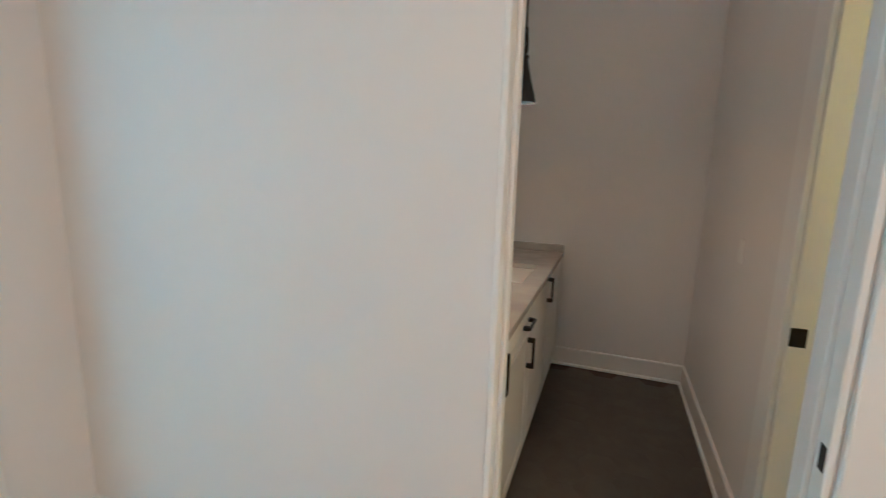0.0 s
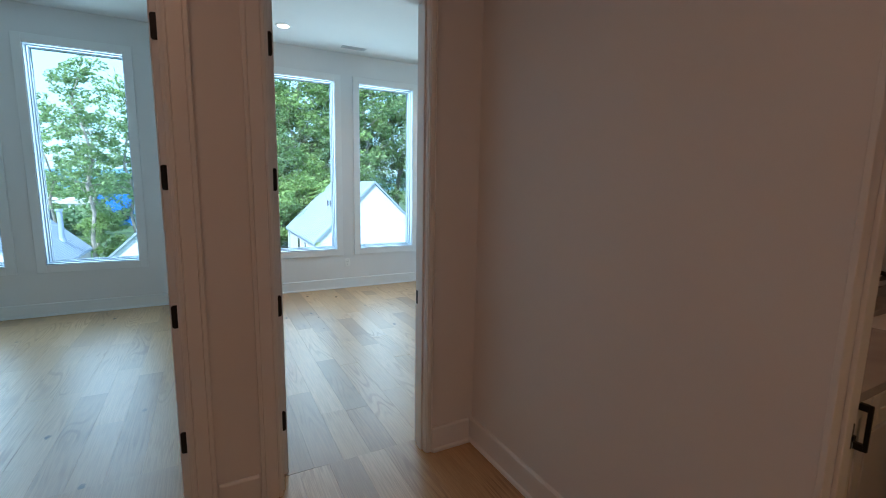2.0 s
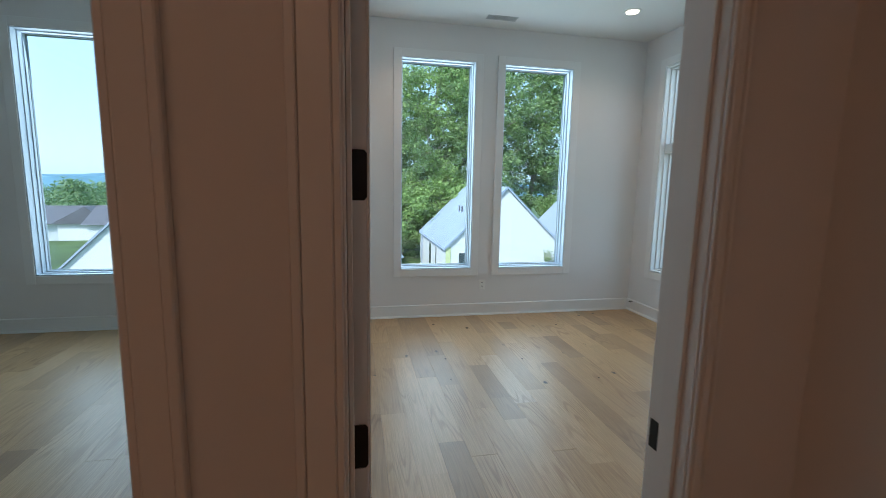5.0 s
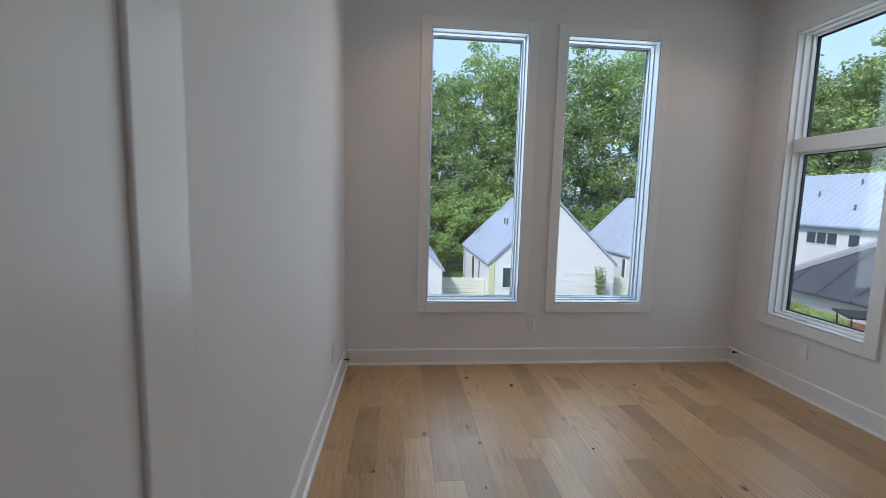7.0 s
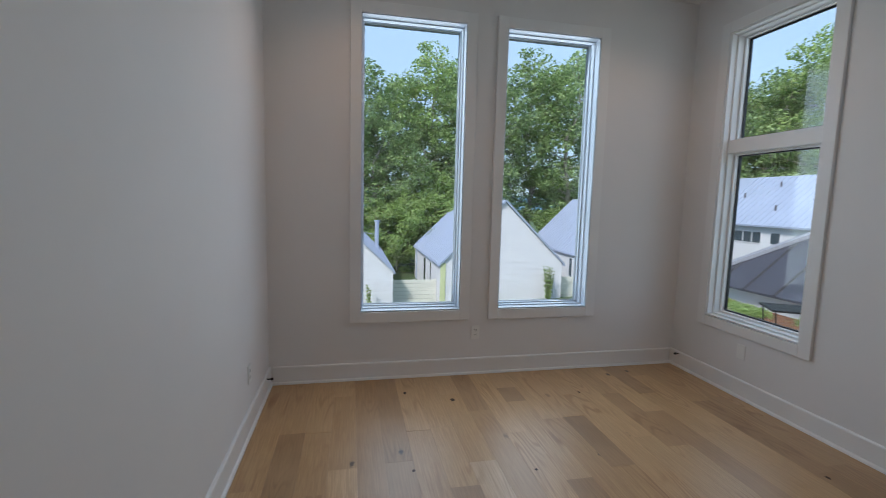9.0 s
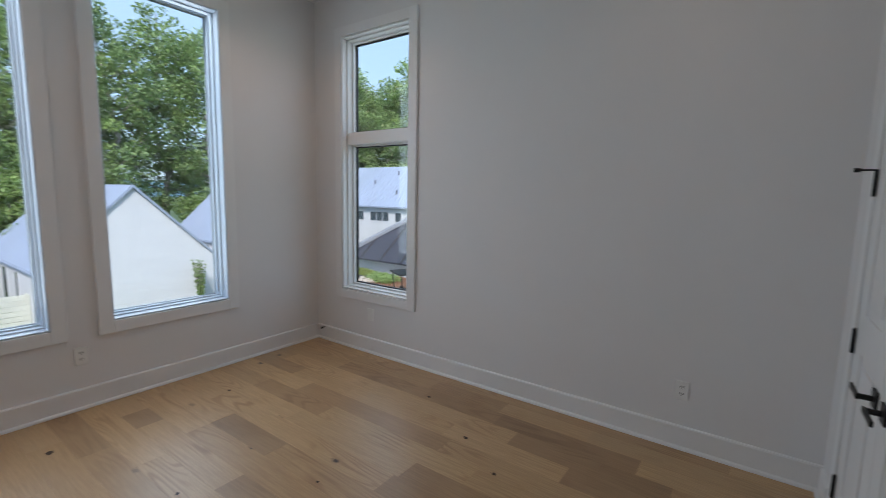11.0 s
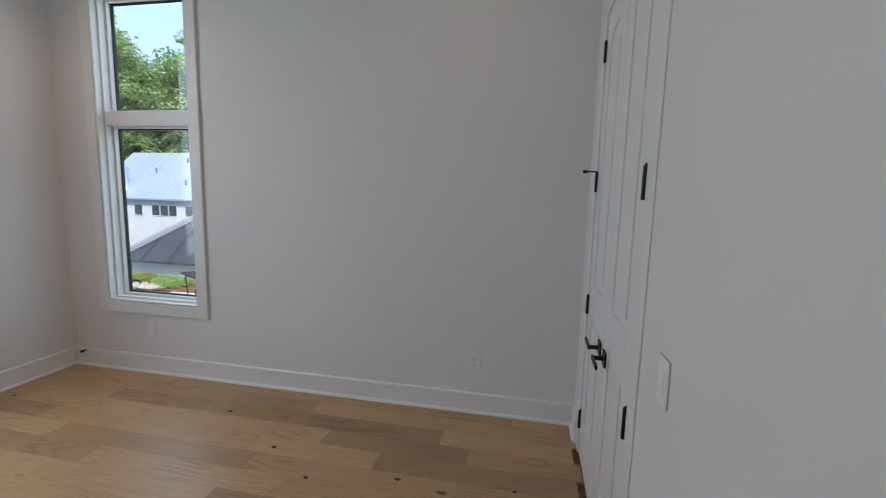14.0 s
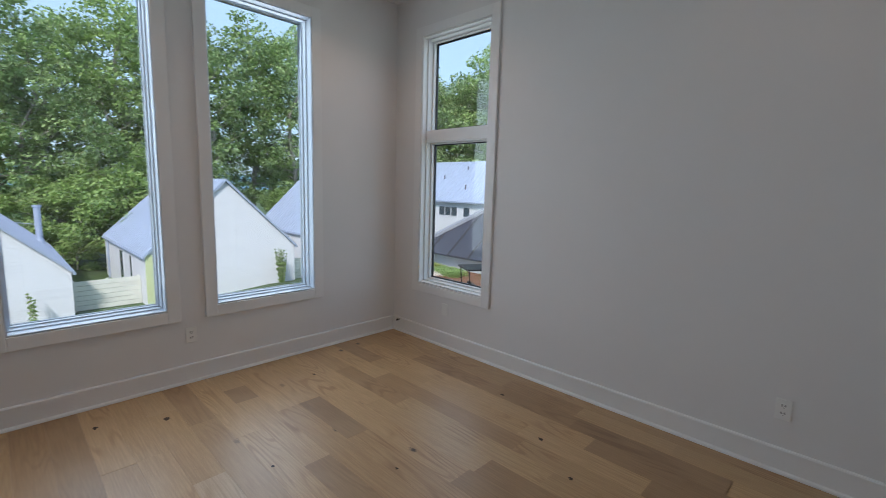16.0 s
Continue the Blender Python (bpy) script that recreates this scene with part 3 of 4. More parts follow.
def downlight(x, y):
    o = thing("recessed_downlight", "round white recessed ceiling light, real or added fill, lit", "ceiling light", pose(x, y, ZC), group="ceiling downlights")
    bm = bmesh.new()
    tube(bm, (0, 0, -0.006), (0, 0, 0.0), 0.078, 0.085, seg=28)
    part("trim_ring", bm, PLASTIC, o)
    bm = bmesh.new()
    tube(bm, (0, 0, -0.009), (0, 0, -0.004), 0.058, 0.060, seg=28)
    part("lens", bm, LAMP, o)


# first two exist in the ceiling; the other five are unseen, added for fill
for x, y in ((0.78, 3.22), (2.87, 3.14), (0.75, 0.75), (2.84, 0.75), (-0.3, -3.3), (-0.9, -1.5), (2.4, -2.1)):
    downlight(x, y)
v = thing("ceiling_vent", "grey slatted air vent in ceiling", "vent", pose(1.70, 3.61, ZC))
bm = bmesh.new()
ring(bm, "y", -0.16, 0.16, -0.055, 0.055, 0.016, -0.006, 0.0)
part("frame", bm, GRILLE, v)
v.children[0].matrix_basis = pose(0, 0, 0, 90)
part("backing", boxes((-0.145, 0.145, -0.04, 0.04, -0.0015, -0.0005)), SLOT, v)
for k in range(9):
    part("slat", boxes((-0.145, 0.145, -0.037 + k * 0.009, -0.033 + k * 0.009, -0.006, -0.001)), GRILLE, v)

# bathroom furniture
VF = -1.70                       # front of the vanity boxes
STONE = plain("quartz_top", (0.50, 0.47, 0.44), 0.22, vary=0.10, scale=5, grain=30, relief=0)


def cabinet(x0, x1, fronts, label):
    c = thing("vanity_cabinet", label, "cabinet", pose(x0, VF, 0))
    w = x1 - x0
    part("body", boxes((0, w, 0.0, -VF + BN - 0.002, 0.10, 0.862), (0, w, 0.025, 0.40, 0, 0.10)), CABINET, c)
    for kind, a, b, z0, z1, hx, hz in fronts:
        bm = boxes((a + 0.003, b - 0.003, -0.020, -0.008, z0 + 0.003, z1 - 0.003))
        f = part("drawer_front" if kind == "h" else "door", bm, CABINET, c)
        bm = bmesh.new()
        ring(bm, "y", a + 0.003, b - 0.003, z0 + 0.003, z1 - 0.003, 0.055, -0.026, -0.019)
        part("shaker_frame", bm, CABINET, f)
        if kind == "n":
            continue
        h = 0.075
        if kind == "v":
            bm = boxes((hx - 0.006, hx + 0.006, -0.062, -0.050, hz - h, hz + h), (hx - 0.009, hx + 0.009, -0.052, -0.026, hz - h, hz - h + 0.022), (hx - 0.009, hx + 0.009, -0.052, -0.026, hz + h - 0.022, hz + h), bevel=0.002)
        else:
            bm = boxes((hx - h, hx + h, -0.062, -0.050, hz - 0.006, hz + 0.006), (hx - h, hx - h + 0.022, -0.052, -0.026, hz - 0.009, hz + 0.009), (hx + h - 0.022, hx + h, -0.052, -0.026, hz - 0.009, hz + 0.009), bevel=0.002)
        part("pull", bm, BLACK, f, "black metal bar pull")
    return c


cabinet(1.40, 1.75, [("v", 0, 0.35, 0.11, 0.855, 0.25, 0.785)], "white shaker vanity cabinet with one door")
cabinet(1.76, 2.30, [("h", 0, 0.54, 0.735, 0.855, 0.40, 0.80), ("v", 0, 0.54, 0.11, 0.725, 0.47, 0.635)], "white shaker vanity cabinet with drawer over door")
cabinet(2.31, 3.64, [("v", 0, 0.66, 0.11, 0.855, 0.55, 0.79), ("n", 0.665, 1.33, 0.11, 0.855, 0, 0)], "white shaker vanity sink cabinet beside the wall")
ct = thing("quartz_counter", "veined grey quartz vanity counter with backsplash", "countertop")
SX0, SX1, SY0, SY1 = 2.52, 3.05, -1.63, -1.36
bm = bmesh.new()
prism(bm, [(BW + 0.004, VF - 0.033), (XB - 0.002, VF - 0.033), (XB - 0.002, BN - 0.002), (BW + 0.004, BN - 0.002)], 2, 0.864, 0.896)
slab = part("slab", bm, STONE, ct)
cut = bmesh.new()
box(cut, SX0, SX1, SY0, SY1, 0.8, 1.0)
cutter = bpy.data.objects.new("sink_cut", mesh("sink_cut", cut, STONE))
scene.collection.objects.link(cutter)
bo = slab.modifiers.new("sink_opening", "BOOLEAN")
bo.object, bo.operation = cutter, "DIFFERENCE"
dg = bpy.context.evaluated_depsgraph_get()
cutmesh = bpy.data.meshes.new_from_object(slab.evaluated_get(dg))
slab.modifiers.clear()
slab.data = cutmesh
bpy.data.objects.remove(cutter)
part("backsplash", boxes((BW + 0.004, XB - 0.022, BN - 0.022, BN - 0.002, 0.897, 0.95), (XB - 0.022, XB - 0.002, VF - 0.033, BN - 0.002, 0.897, 0.95), bevel=0.0015), STONE, ct)
sk = thing("sink", "white rectangular undermount ceramic sink", "sink")
part("basin", boxes((SX0, SX1, SY0, SY1, 0.73, 0.742), (SX0 - 0.012, SX0, SY0, SY1, 0.73, 0.863), (SX1, SX1 + 0.012, SY0, SY1, 0.73, 0.863), (SX0 - 0.012, SX1 + 0.012, SY0 - 0.012, SY0, 0.73, 0.863), (SX0 - 0.012, SX1 + 0.012, SY1, SY1 + 0.012, 0.73, 0.863), bevel=0.003), CERAMIC, sk)
bm = bmesh.new()
tube(bm, (2.785, -1.49, 0.742), (2.785, -1.49, 0.746), 0.022)
part("drain", bm, BLACK, sk)
fa = thing("faucet", "black curved faucet at the sink", "faucet", pose(2.785, -1.30, 0.896))
bm = bmesh.new()
tube(bm, (0, 0, 0), (0, 0, 0.05), 0.024, 0.02)
part("base", bm, BLACK, fa)
bm = bmesh.new()
pts = [(0, 0, 0.05), (0, 0, 0.14)] + [(0, -0.08 + 0.08 * math.cos(a), 0.14 + 0.075 * math.sin(a)) for a in (0.35, 0.7, 1.05, 1.4, 1.75, 2.1, 2.45, 2.8)]
for p, q in zip(pts, pts[1:]):
    tube(bm, p, q, 0.011)
part("spout", bm, BLACK, fa, smooth=True)
bm = bmesh.new()
tube(bm, (0.1, 0, 0), (0.1, 0, 0.05), 0.018)
tube(bm, (0.1, 0, 0.05), (0.16, 0, 0.058), 0.007)
part("handle", bm, BLACK, fa)
mi = thing("wall_mirror", "rectangular mirror in thin black metal frame", "mirror")
bm = bmesh.new()
ring(bm, "y", 2.22, 3.50, 0.995, 1.88, 0.018, BN - 0.032, BN - 0.001)
part("frame", bm, BLACK, mi)
part("glass", boxes((2.238, 3.482, BN - 0.02, BN - 0.012, 1.013, 1.862)), MIRROR, mi)


def pendant(x, y, z):
    o = thing("pendant_lamp", "black cone pendant lamp with ring, lit", "pendant lamp", pose(x, y, z))
    bm = bmesh.new()
    S = 0.78
    prof = [(0.076, 0), (0.074, 0.012), (0.062, 0.06), (0.045, 0.12), (0.030, 0.18), (0.022, 0.22), (0.019, 0.24), (0.024, 0.246), (0.024, 0.26), (0.0, 0.26)]
    inner = [(0.073, 0.001), (0.060, 0.06), (0.043, 0.12), (0.026, 0.18)]
    for pr in (prof, inner):
        rows = [[bm.verts.new((S * r * math.cos(a * math.tau / 28), S * r * math.sin(a * math.tau / 28), S * h)) for a in range(28)] for r, h in pr if r > 0]
        for lo, hi in zip(rows, rows[1:]):
            for i in range(28):
                bm.faces.new((lo[i], lo[(i + 1) % 28], hi[(i + 1) % 28], hi[i]))
        bm.faces.new(rows[-1])
    part("shade", bm, BLACK, o, smooth=True)
    bm = bmesh.new()
    bmesh.ops.create_cone(bm, cap_ends=True, segments=20, radius1=0.040, radius2=0.036, depth=0.01, matrix=Matrix.Translation((0, 0, 0.03)))
    part("bulb_disc", bm, LAMP, o, "glowing warm lamp disc")
    bm = bmesh.new()
    k = [(S * 0.045 * math.cos(a * math.tau / 24), 0, S * (0.325 + 0.068 * math.sin(a * math.tau / 24))) for a in range(24)]
    for p, q in zip(k, k[1:] + k[:1]):
        tube(bm, p, q, 0.0065, seg=8)
    part("ring", bm, BLACK, o)
    bm = bmesh.new()
    tube(bm, (0, 0, S * 0.385), (0, 0, S * 0.41), 0.010)
    tube(bm, (0, 0, S * 0.41), (0, 0, ZC - z - 0.02), 0.004, seg=8)
    part("cord", bm, BLACK, o)
    bm = bmesh.new()
    tube(bm, (0, 0, ZC - z - 0.025), (0, 0, ZC - z), 0.06, seg=24)
    part("canopy", bm, BLACK, o)


pendant(2.31, -1.625, 1.784)
tb = thing("bathtub", "white built-in bathtub under warm light", "bathtub")
part("tub_shell", boxes((2.56, 2.63, -4.41, -2.84, 0, 0.52), (3.25, 3.32, -4.41, -2.84, 0, 0.52), (2.63, 3.25, -4.41, -4.30, 0, 0.52), (2.63, 3.25, -2.95, -2.84, 0, 0.52), (2.63, 3.25, -4.30, -2.95, 0, 0.14), bevel=0.012), CERAMIC, tb)
tl_ = thing("tub_ceiling_light", "round glowing warm ceiling light over the tub", "ceiling light", pose(2.1, -3.5, ZC))
bm = bmesh.new()
tube(bm, (0, 0, -0.05), (0, 0, 0), 0.13, 0.15, seg=28)
part("diffuser", bm, LAMP_TUB, tl_)


# outdoors: the ground falls away to the north and west
def ground_z(x, y):
    n = min(1, max(0, (y - 20 - 0.3 * x) / 8 + 0.5))
    n = n * n * (3 - 2 * n)
    return -3.3 - 1.6 * n - 0.012 * max(0, -x) - 0.035 * max(0, y - 45)


bm = bmesh.new()
GX = [-2500, -900, -400, -200, -120] + list(range(-80, 81, 4)) + [120, 200, 400, 900, 2500]
GY = [-2500, -900, -300, -100] + list(range(-40, 101, 4)) + [150, 260, 500, 1000, 2500]
grid = [[bm.verts.new((x, y, ground_z(x, min(y, 300)))) for y in GY] for x in GX]
for a, b in zip(grid, grid[1:]):
    for j in range(len(GY) - 1):
        bm.faces.new((a[j], b[j], b[j + 1], a[j + 1]))
setting("ground", bm, GRASS, "sloping grassy ground round the houses", "ground")


def slab_on_ground(name, x0, x1, y0, y1, lift, material, label, category):
    bm = bmesh.new()
    nx, ny = max(2, int((x1 - x0) / 2)), max(2, int((y1 - y0) / 2))
    vs = [[bm.verts.new((x0 + (x1 - x0) * i / nx, y0 + (y1 - y0) * j / ny, ground_z(x0 + (x1 - x0) * i / nx, y0 + (y1 - y0) * j / ny) + lift)) for j in range(ny + 1)] for i in range(nx + 1)]
    for i in range(nx):
        for j in range(ny):
            bm.faces.new((vs[i][j], vs[i + 1][j], vs[i + 1][j + 1], vs[i][j + 1]))
    return setting(name, bm, material, label, category)


slab_on_ground("road", 6, 40, 4, 19.4, 0.04, ASPHALT, "dark asphalt drive between the buildings", "road")


def gable_house(x, y0, label, pipe=None, lime=False, dz=0.0):
    """A white gabled house whose ridge runs away from the street; x: the ridge, y0: the gable's face."""
    h = thing("house", label, "house", pose(x, y0, 0), group="white gabled houses")
    HW, L, EZ, RZ = 3.92, 10.8, -2.12 + dz, 1.68 + dz
    G = min(ground_z(x + i, y0 + j) for i in (-4, 0, 4) for j in (0, L)) - 0.3
    bm = bmesh.new()
    prism(bm, [(-HW, G), (HW, G), (HW, EZ), (0, RZ - 0.16), (-HW, EZ)], 1, 0.03, L)
    w = part("wall", bm, SIDING, h)
    k = 0
    z = G + 0.3
    while z < RZ - 0.3:
        half = HW if z + 0.14 < EZ else HW * (RZ - 0.2 - z - 0.14) / (RZ - 0.2 - EZ)
        if half > 0.15:
            bm = bmesh.new()
            prism(bm, [(0.03, z), (0.012, z), (0.024, z + 0.15), (0.03, z + 0.15)], 0, -half, half)
            part("siding_board", bm, SIDING, w)
        z += 0.15
    s = (RZ - EZ) / HW
    for side in (-1, 1):
        bm = bmesh.new()
        e = HW + 0.10
        prism(bm, [(0, RZ), (side * e, RZ - s * e), (side * e, RZ - s * e - 0.10), (0, RZ - 0.12)], 1, -0.10, L + 0.10)
        r = part("roof", bm, ROOF, h)
        for j in range(26):
            y = -0.1 + j * (L + 0.2) / 25
            bm = bmesh.new()
            prism(bm, [(0, RZ), (side * e, RZ - s * e), (side * e, RZ - s * e + 0.035), (0, RZ + 0.035)], 1, y - 0.012, y + 0.012)
            part("standing_seam", bm, ROOF, r)
        bm = bmesh.new()
        prism(bm, [(0, RZ - 0.02), (side * e, RZ - s * e - 0.02), (side * e, RZ - s * e - 0.10), (0, RZ - 0.12)], 1, -0.13, -0.105)
        part("fascia", bm, ROOF, h)
        part("gutter", boxes((side * e - 0.06, side * e + 0.06, -0.10, L + 0.10, RZ - s * e - 0.15, RZ - s * e - 0.05), bevel=0.02), ROOF, h)
        for y, wd, ht in ((3.0, 0.5, 1.5), (5.2, 0.9, 1.9)):
            xx = side * HW
            win = part("window", boxes((*sorted((xx, xx + side * 0.03)), y, y + wd, EZ - 0.4 - ht, EZ - 0.4)), SIDING, h)
            part("pane", boxes((*sorted((xx + side * 0.028, xx + side * 0.034)), y + 0.07, y + wd - 0.07, EZ - 0.33 - ht, EZ - 0.47)), DARKGLASS, win)
    for vy in (4.2, 5.0):
        bm = bmesh.new()
        zz = RZ - s * 1.9
        tube(bm, (-1.9, vy, zz - 0.05), (-1.9, vy, zz + 0.42), 0.055, seg=10)
        part("vent_pipe", bm, SHINGLE, h)
    if pipe:
        bm = bmesh.new()
        px, py = pipe
        zz = RZ - s * abs(px)
        tube(bm, (px, py, zz - 0.2), (px, py, zz + 1.9), 0.15, seg=16)
        tube(bm, (px, py, zz + 1.9), (px, py, zz + 2.02), 0.20, 0.20, seg=16)
        tube(bm, (px, py, zz - 0.1), (px, py, zz + 0.18), 0.24, 0.17, seg=16)
        part("flue", bm, ROOF, h, "galvanised metal flue")
        bm = bmesh.new()
        tube(bm, (px, py, zz + 0.95), (px - 1.0, py + 0.1, zz + 1.1), 0.02, seg=6)
        part("flue_brace", bm, ROOF, h)
    if lime:
        win = part("window", boxes((-3.15, -2.4, -0.02, 0.03, EZ - 1.65, EZ - 0.35)), SIDING, h)
        part("pane", boxes((-3.08, -2.47, -0.026, -0.018, EZ - 1.58, EZ - 0.42)), DARKGLASS, win)
        part("corner_board", boxes((-HW - 0.02, -HW + 0.30, -0.03, 0.0, G, EZ - 0.05)), LIME, h, "lime green corner board")
    bm = bmesh.new()
    tube(bm, (-HW - 0.05, L - 1.2, G), (-HW - 0.05, L - 1.2, EZ - 0.2), 0.06, seg=8)
    part("downpipe", bm, ROOF, h)
    return h


gable_house(9.77, 25.83, "white gabled house with metal roof, lime corner", lime=True, dz=-0.06)
gable_house(-0.9, 25.83, "white gabled house with flue beside woods", pipe=(3.36, 7.1), dz=-0.5)
gable_house(-11.45, 25.83, "white gabled house with flue, hills behind", pipe=(3.1, 8.0), dz=-1.15)
gable_house(19.95, 25.83, "white gabled house with metal roof beside trees", dz=0.2)
for x0, x1 in ((3.05, 5.83), (13.71, 16.0)):
    f = thing("fence", "cream painted board fence between two houses", "fence", group="fences between houses")
    g = ground_z(x0, 27)
    for k in range(6):
        z = g + 0.05 + k * 0.24
        part("board", boxes((x0, x1, 26.98, 27.01, z, z + 0.225), bevel=0.006), CREAM, f)
    for x in (x0 + 0.1, (x0 + x1) / 2, x1 - 0.1):
        part("post", boxes((x - 0.05, x + 0.05, 27.01, 27.11, g - 0.3, g + 1.52), bevel=0.006), CREAM, f)

# the long white building to the east
b = thing("long_building", "long white building with metal roof and flue", "building", pose(28, -0.4, 0))
EB, RB, YB0, YB1 = 0.66, 3.92, -8.0, 32.98
bm = bmesh.new()
prism(bm, [(0, -4.2), (8, -4.2), (8, EB), (4, RB - 0.15), (0, EB)], 1, YB0, YB1)
bw_ = part("wall", bm, SIDING, b)
for s in (-1, 1):
    bm = bmesh.new()
    prism(bm, [(4, RB), (4 + s * 4.35, EB - 0.28), (4 + s * 4.35, EB - 0.40), (4, RB - 0.13)], 1, YB0 - 0.3, YB1 + 0.3)
    r = part("roof", bm, ROOF, b)
    if s < 0:
        for j in range(84):
            y = YB0 - 0.2 + j * 0.46
            bm = bmesh.new()
            prism(bm, [(4, RB), (-0.35, EB - 0.28), (-0.35, EB - 0.235), (4, RB + 0.045)], 1, y - 0.012, y + 0.012)
            part("standing_seam", bm, ROOF, r)
for y, n in ((28.95, 1), (26.75, 3), (24.65, 1), (22.1, 3), (19.7, 1)):
    for k in range(n):
        y0 = y - (k - (n - 1) / 2) * 0.72
        win = part("window", boxes((-0.03, 0.0, y0 - 0.37, y0 + 0.37, -0.90, -0.06)), SIDING, b)
        part("pane", boxes((-0.035, -0.028, y0 - 0.31, y0 + 0.31, -0.84, -0.12)), DARKGLASS, win)
for y, x in ((29.2, 2.0), (25.65, 0.9), (27.25, 3.0), (22.6, 1.7)):
    bm = bmesh.new()
    zz = EB + x * (RB - EB) / 4
    tube(bm, (x, y, zz - 0.1), (x, y, zz + 0.36), 0.06, seg=10)
    part("vent_pipe", bm, SHINGLE, b)
bm = bmesh.new()
tube(bm, (0.5, 30.5, 0.8), (0.5, 30.5, 2.42), 0.20, seg=14)
tube(bm, (0.5, 30.5, 2.42), (0.5, 30.5, 2.56), 0.28, seg=14)
tube(bm, (0.5, 30.5, 0.75), (0.5, 30.5, 1.3), 0.36, 0.20, seg=14)
part("flue", bm, ROOF, b, "galvanised metal flue")
bm = bmesh.new()
tube(bm, (-0.12, 30.0, EB - 0.3), (-0.12, 30.0, -4.0), 0.06, seg=8)
part("downpipe", bm, ROOF, b)

# the low pavilion with the dark hipped roof
p = thing("pavilion", "low white pavilion with dark standing-seam roof", "building", pose(19, 20.83, 0))
A, EVE = Vector((6.0, -6.2, 2.25)), -2.46
cs = [Vector(c) for c in ((0, 0, EVE), (0, -12.4, EVE), (12, -12.4, EVE), (12, 0, EVE))]
part("wall", boxes((0.5, 11.5, -11.9, -0.5, -3.7, EVE + 0.1)), SIDING, p)
for i in range(4):
    c0, c1 = cs[i], cs[(i + 1) % 4]
    bm = bmesh.new()
    up = Vector((0, 0, 0.1))
    t = [bm.verts.new(v) for v in (c0 + up, c1 + up, A + up)]
    u = [bm.verts.new(v) for v in (c0, c1, A)]
    bm.faces.new(t)
    bm.faces.new(u[::-1])
    for j in range(3):
        bm.faces.new((t[j], u[j], u[(j + 1) % 3], t[(j + 1) % 3]))
    r = part("roof", bm, BRONZE, p)
    for k in range(1, 8):
        f = k / 8
        lo = c0.lerp(c1, f) + up
        g = 1 - abs(2 * f - 1)
        hi = lo.lerp(A + up + (c1 - c0) * (f - 0.5), g)
        bm = bmesh.new()
        tube(bm, lo, hi, 0.075, seg=4)
        part("standing_seam", bm, SEAM, r)
    bm = bmesh.new()
    tube(bm, c0 + up * 1.6, A + up * 1.6, 0.17, seg=6)
    part("hip_cap", bm, HIPCAP, r, "pale metal hip cap")


# plants
def rnd_unit(rng):
    v = Vector((rng.gauss(0, 1), rng.gauss(0, 1), rng.gauss(0, 1)))
    return v.normalized()


def leaf_cloud(rng, centres, per, size):
    """Many small bent leaves round the centres: (point, spread)."""
    V, F = [], []
    for c, spread in centres:
        for _ in range(per):
            d = rnd_unit(rng)
            o = c + Vector((d.x, d.y, d.z * 0.65)) * spread * (0.35 + 0.65 * rng.random() ** 0.5)
            n = (rnd_unit(rng) + Vector((0, 0, 0.8)) + d * 0.5).normalized()
            t = n.cross(rnd_unit(rng)).normalized()
            s = n.cross(t)
            L = size * (0.6 + 0.8 * rng.random())
            k = len(V)
            V += [o - t * L, o + s * L * 0.55 - n * L * 0.15, o + t * L, o - s * L * 0.55 - n * L * 0.15]
            F += [(k, k + 1, k + 2), (k, k + 2, k + 3)]
    me = bpy.data.meshes.new("crown")
    me.from_pydata([tuple(v) for v in V], [], F)
    return me


def tree(name, label, seed, height, spread, bare, clumps, per, size, leaf_mat, m, slim=1.0):
    """A tapered bent trunk, forking limbs, and a crown of loose leaf clumps with gaps."""
    rng = random.Random(seed)
    o = thing(name, label, "tree", m)
    bm = bmesh.new()
    pts = [Vector((0, 0, -0.6))]
    for k in range(1, 9):
        pts.append(Vector((rng.uniform(-1, 1) * 0.25 * k ** 0.5, rng.uniform(-1, 1) * 0.25 * k ** 0.5, height * 0.93 * k / 8)))
    R = 0.014 * height * slim
    for i in range(8):
        tube(bm, pts[i], pts[i + 1], R * (1 - i / 9), R * (1 - (i + 1) / 9), seg=7, caps=False)
    centres = []
    for k in range(clumps):
        f = bare + (1 - bare) * (k + rng.random()) / clumps
        q = f * 8
        i = min(7, int(q))
        root = pts[i].lerp(pts[i + 1], q - i) * 0.94
        reach = spread * math.sin(math.pi * min(1, 0.16 + 0.84 * (f - bare) / (1 - bare))) ** 0.6 * (0.45 + 0.6 * rng.random())
        a = k * 2.4 + rng.uniform(-0.5, 0.5)
        tip = root + Vector((math.cos(a) * reach, math.sin(a) * reach, reach * rng.uniform(0.15, 0.6)))
        mid = root.lerp(tip, 0.5) + Vector((0, 0, -0.06 * reach))
        r = R * 0.34 * (1.1 - f)
        tube(bm, root, mid, r, r * 0.7, seg=5, caps=False)
        tube(bm, mid, tip, r * 0.7, r * 0.25, seg=5, caps=False)
        centres.append((tip, spread * rng.uniform(0.17, 0.32)))
        if reach > spread * 0.4:
            centres.append((mid + rnd_unit(rng) * spread * 0.15, spread * rng.uniform(0.13, 0.24)))
        side = tip + rnd_unit(rng) * spread * 0.3
        tube(bm, mid, side, r * 0.5, r * 0.15, seg=4, caps=False)
        centres.append((side, spread * rng.uniform(0.14, 0.27)))
    part("trunk", bm, BARK, o)
    me = leaf_cloud(rng, centres, per, size)
    me.materials.append(leaf_mat)
    c = new("crown", me)
    c.parent = o
    return o


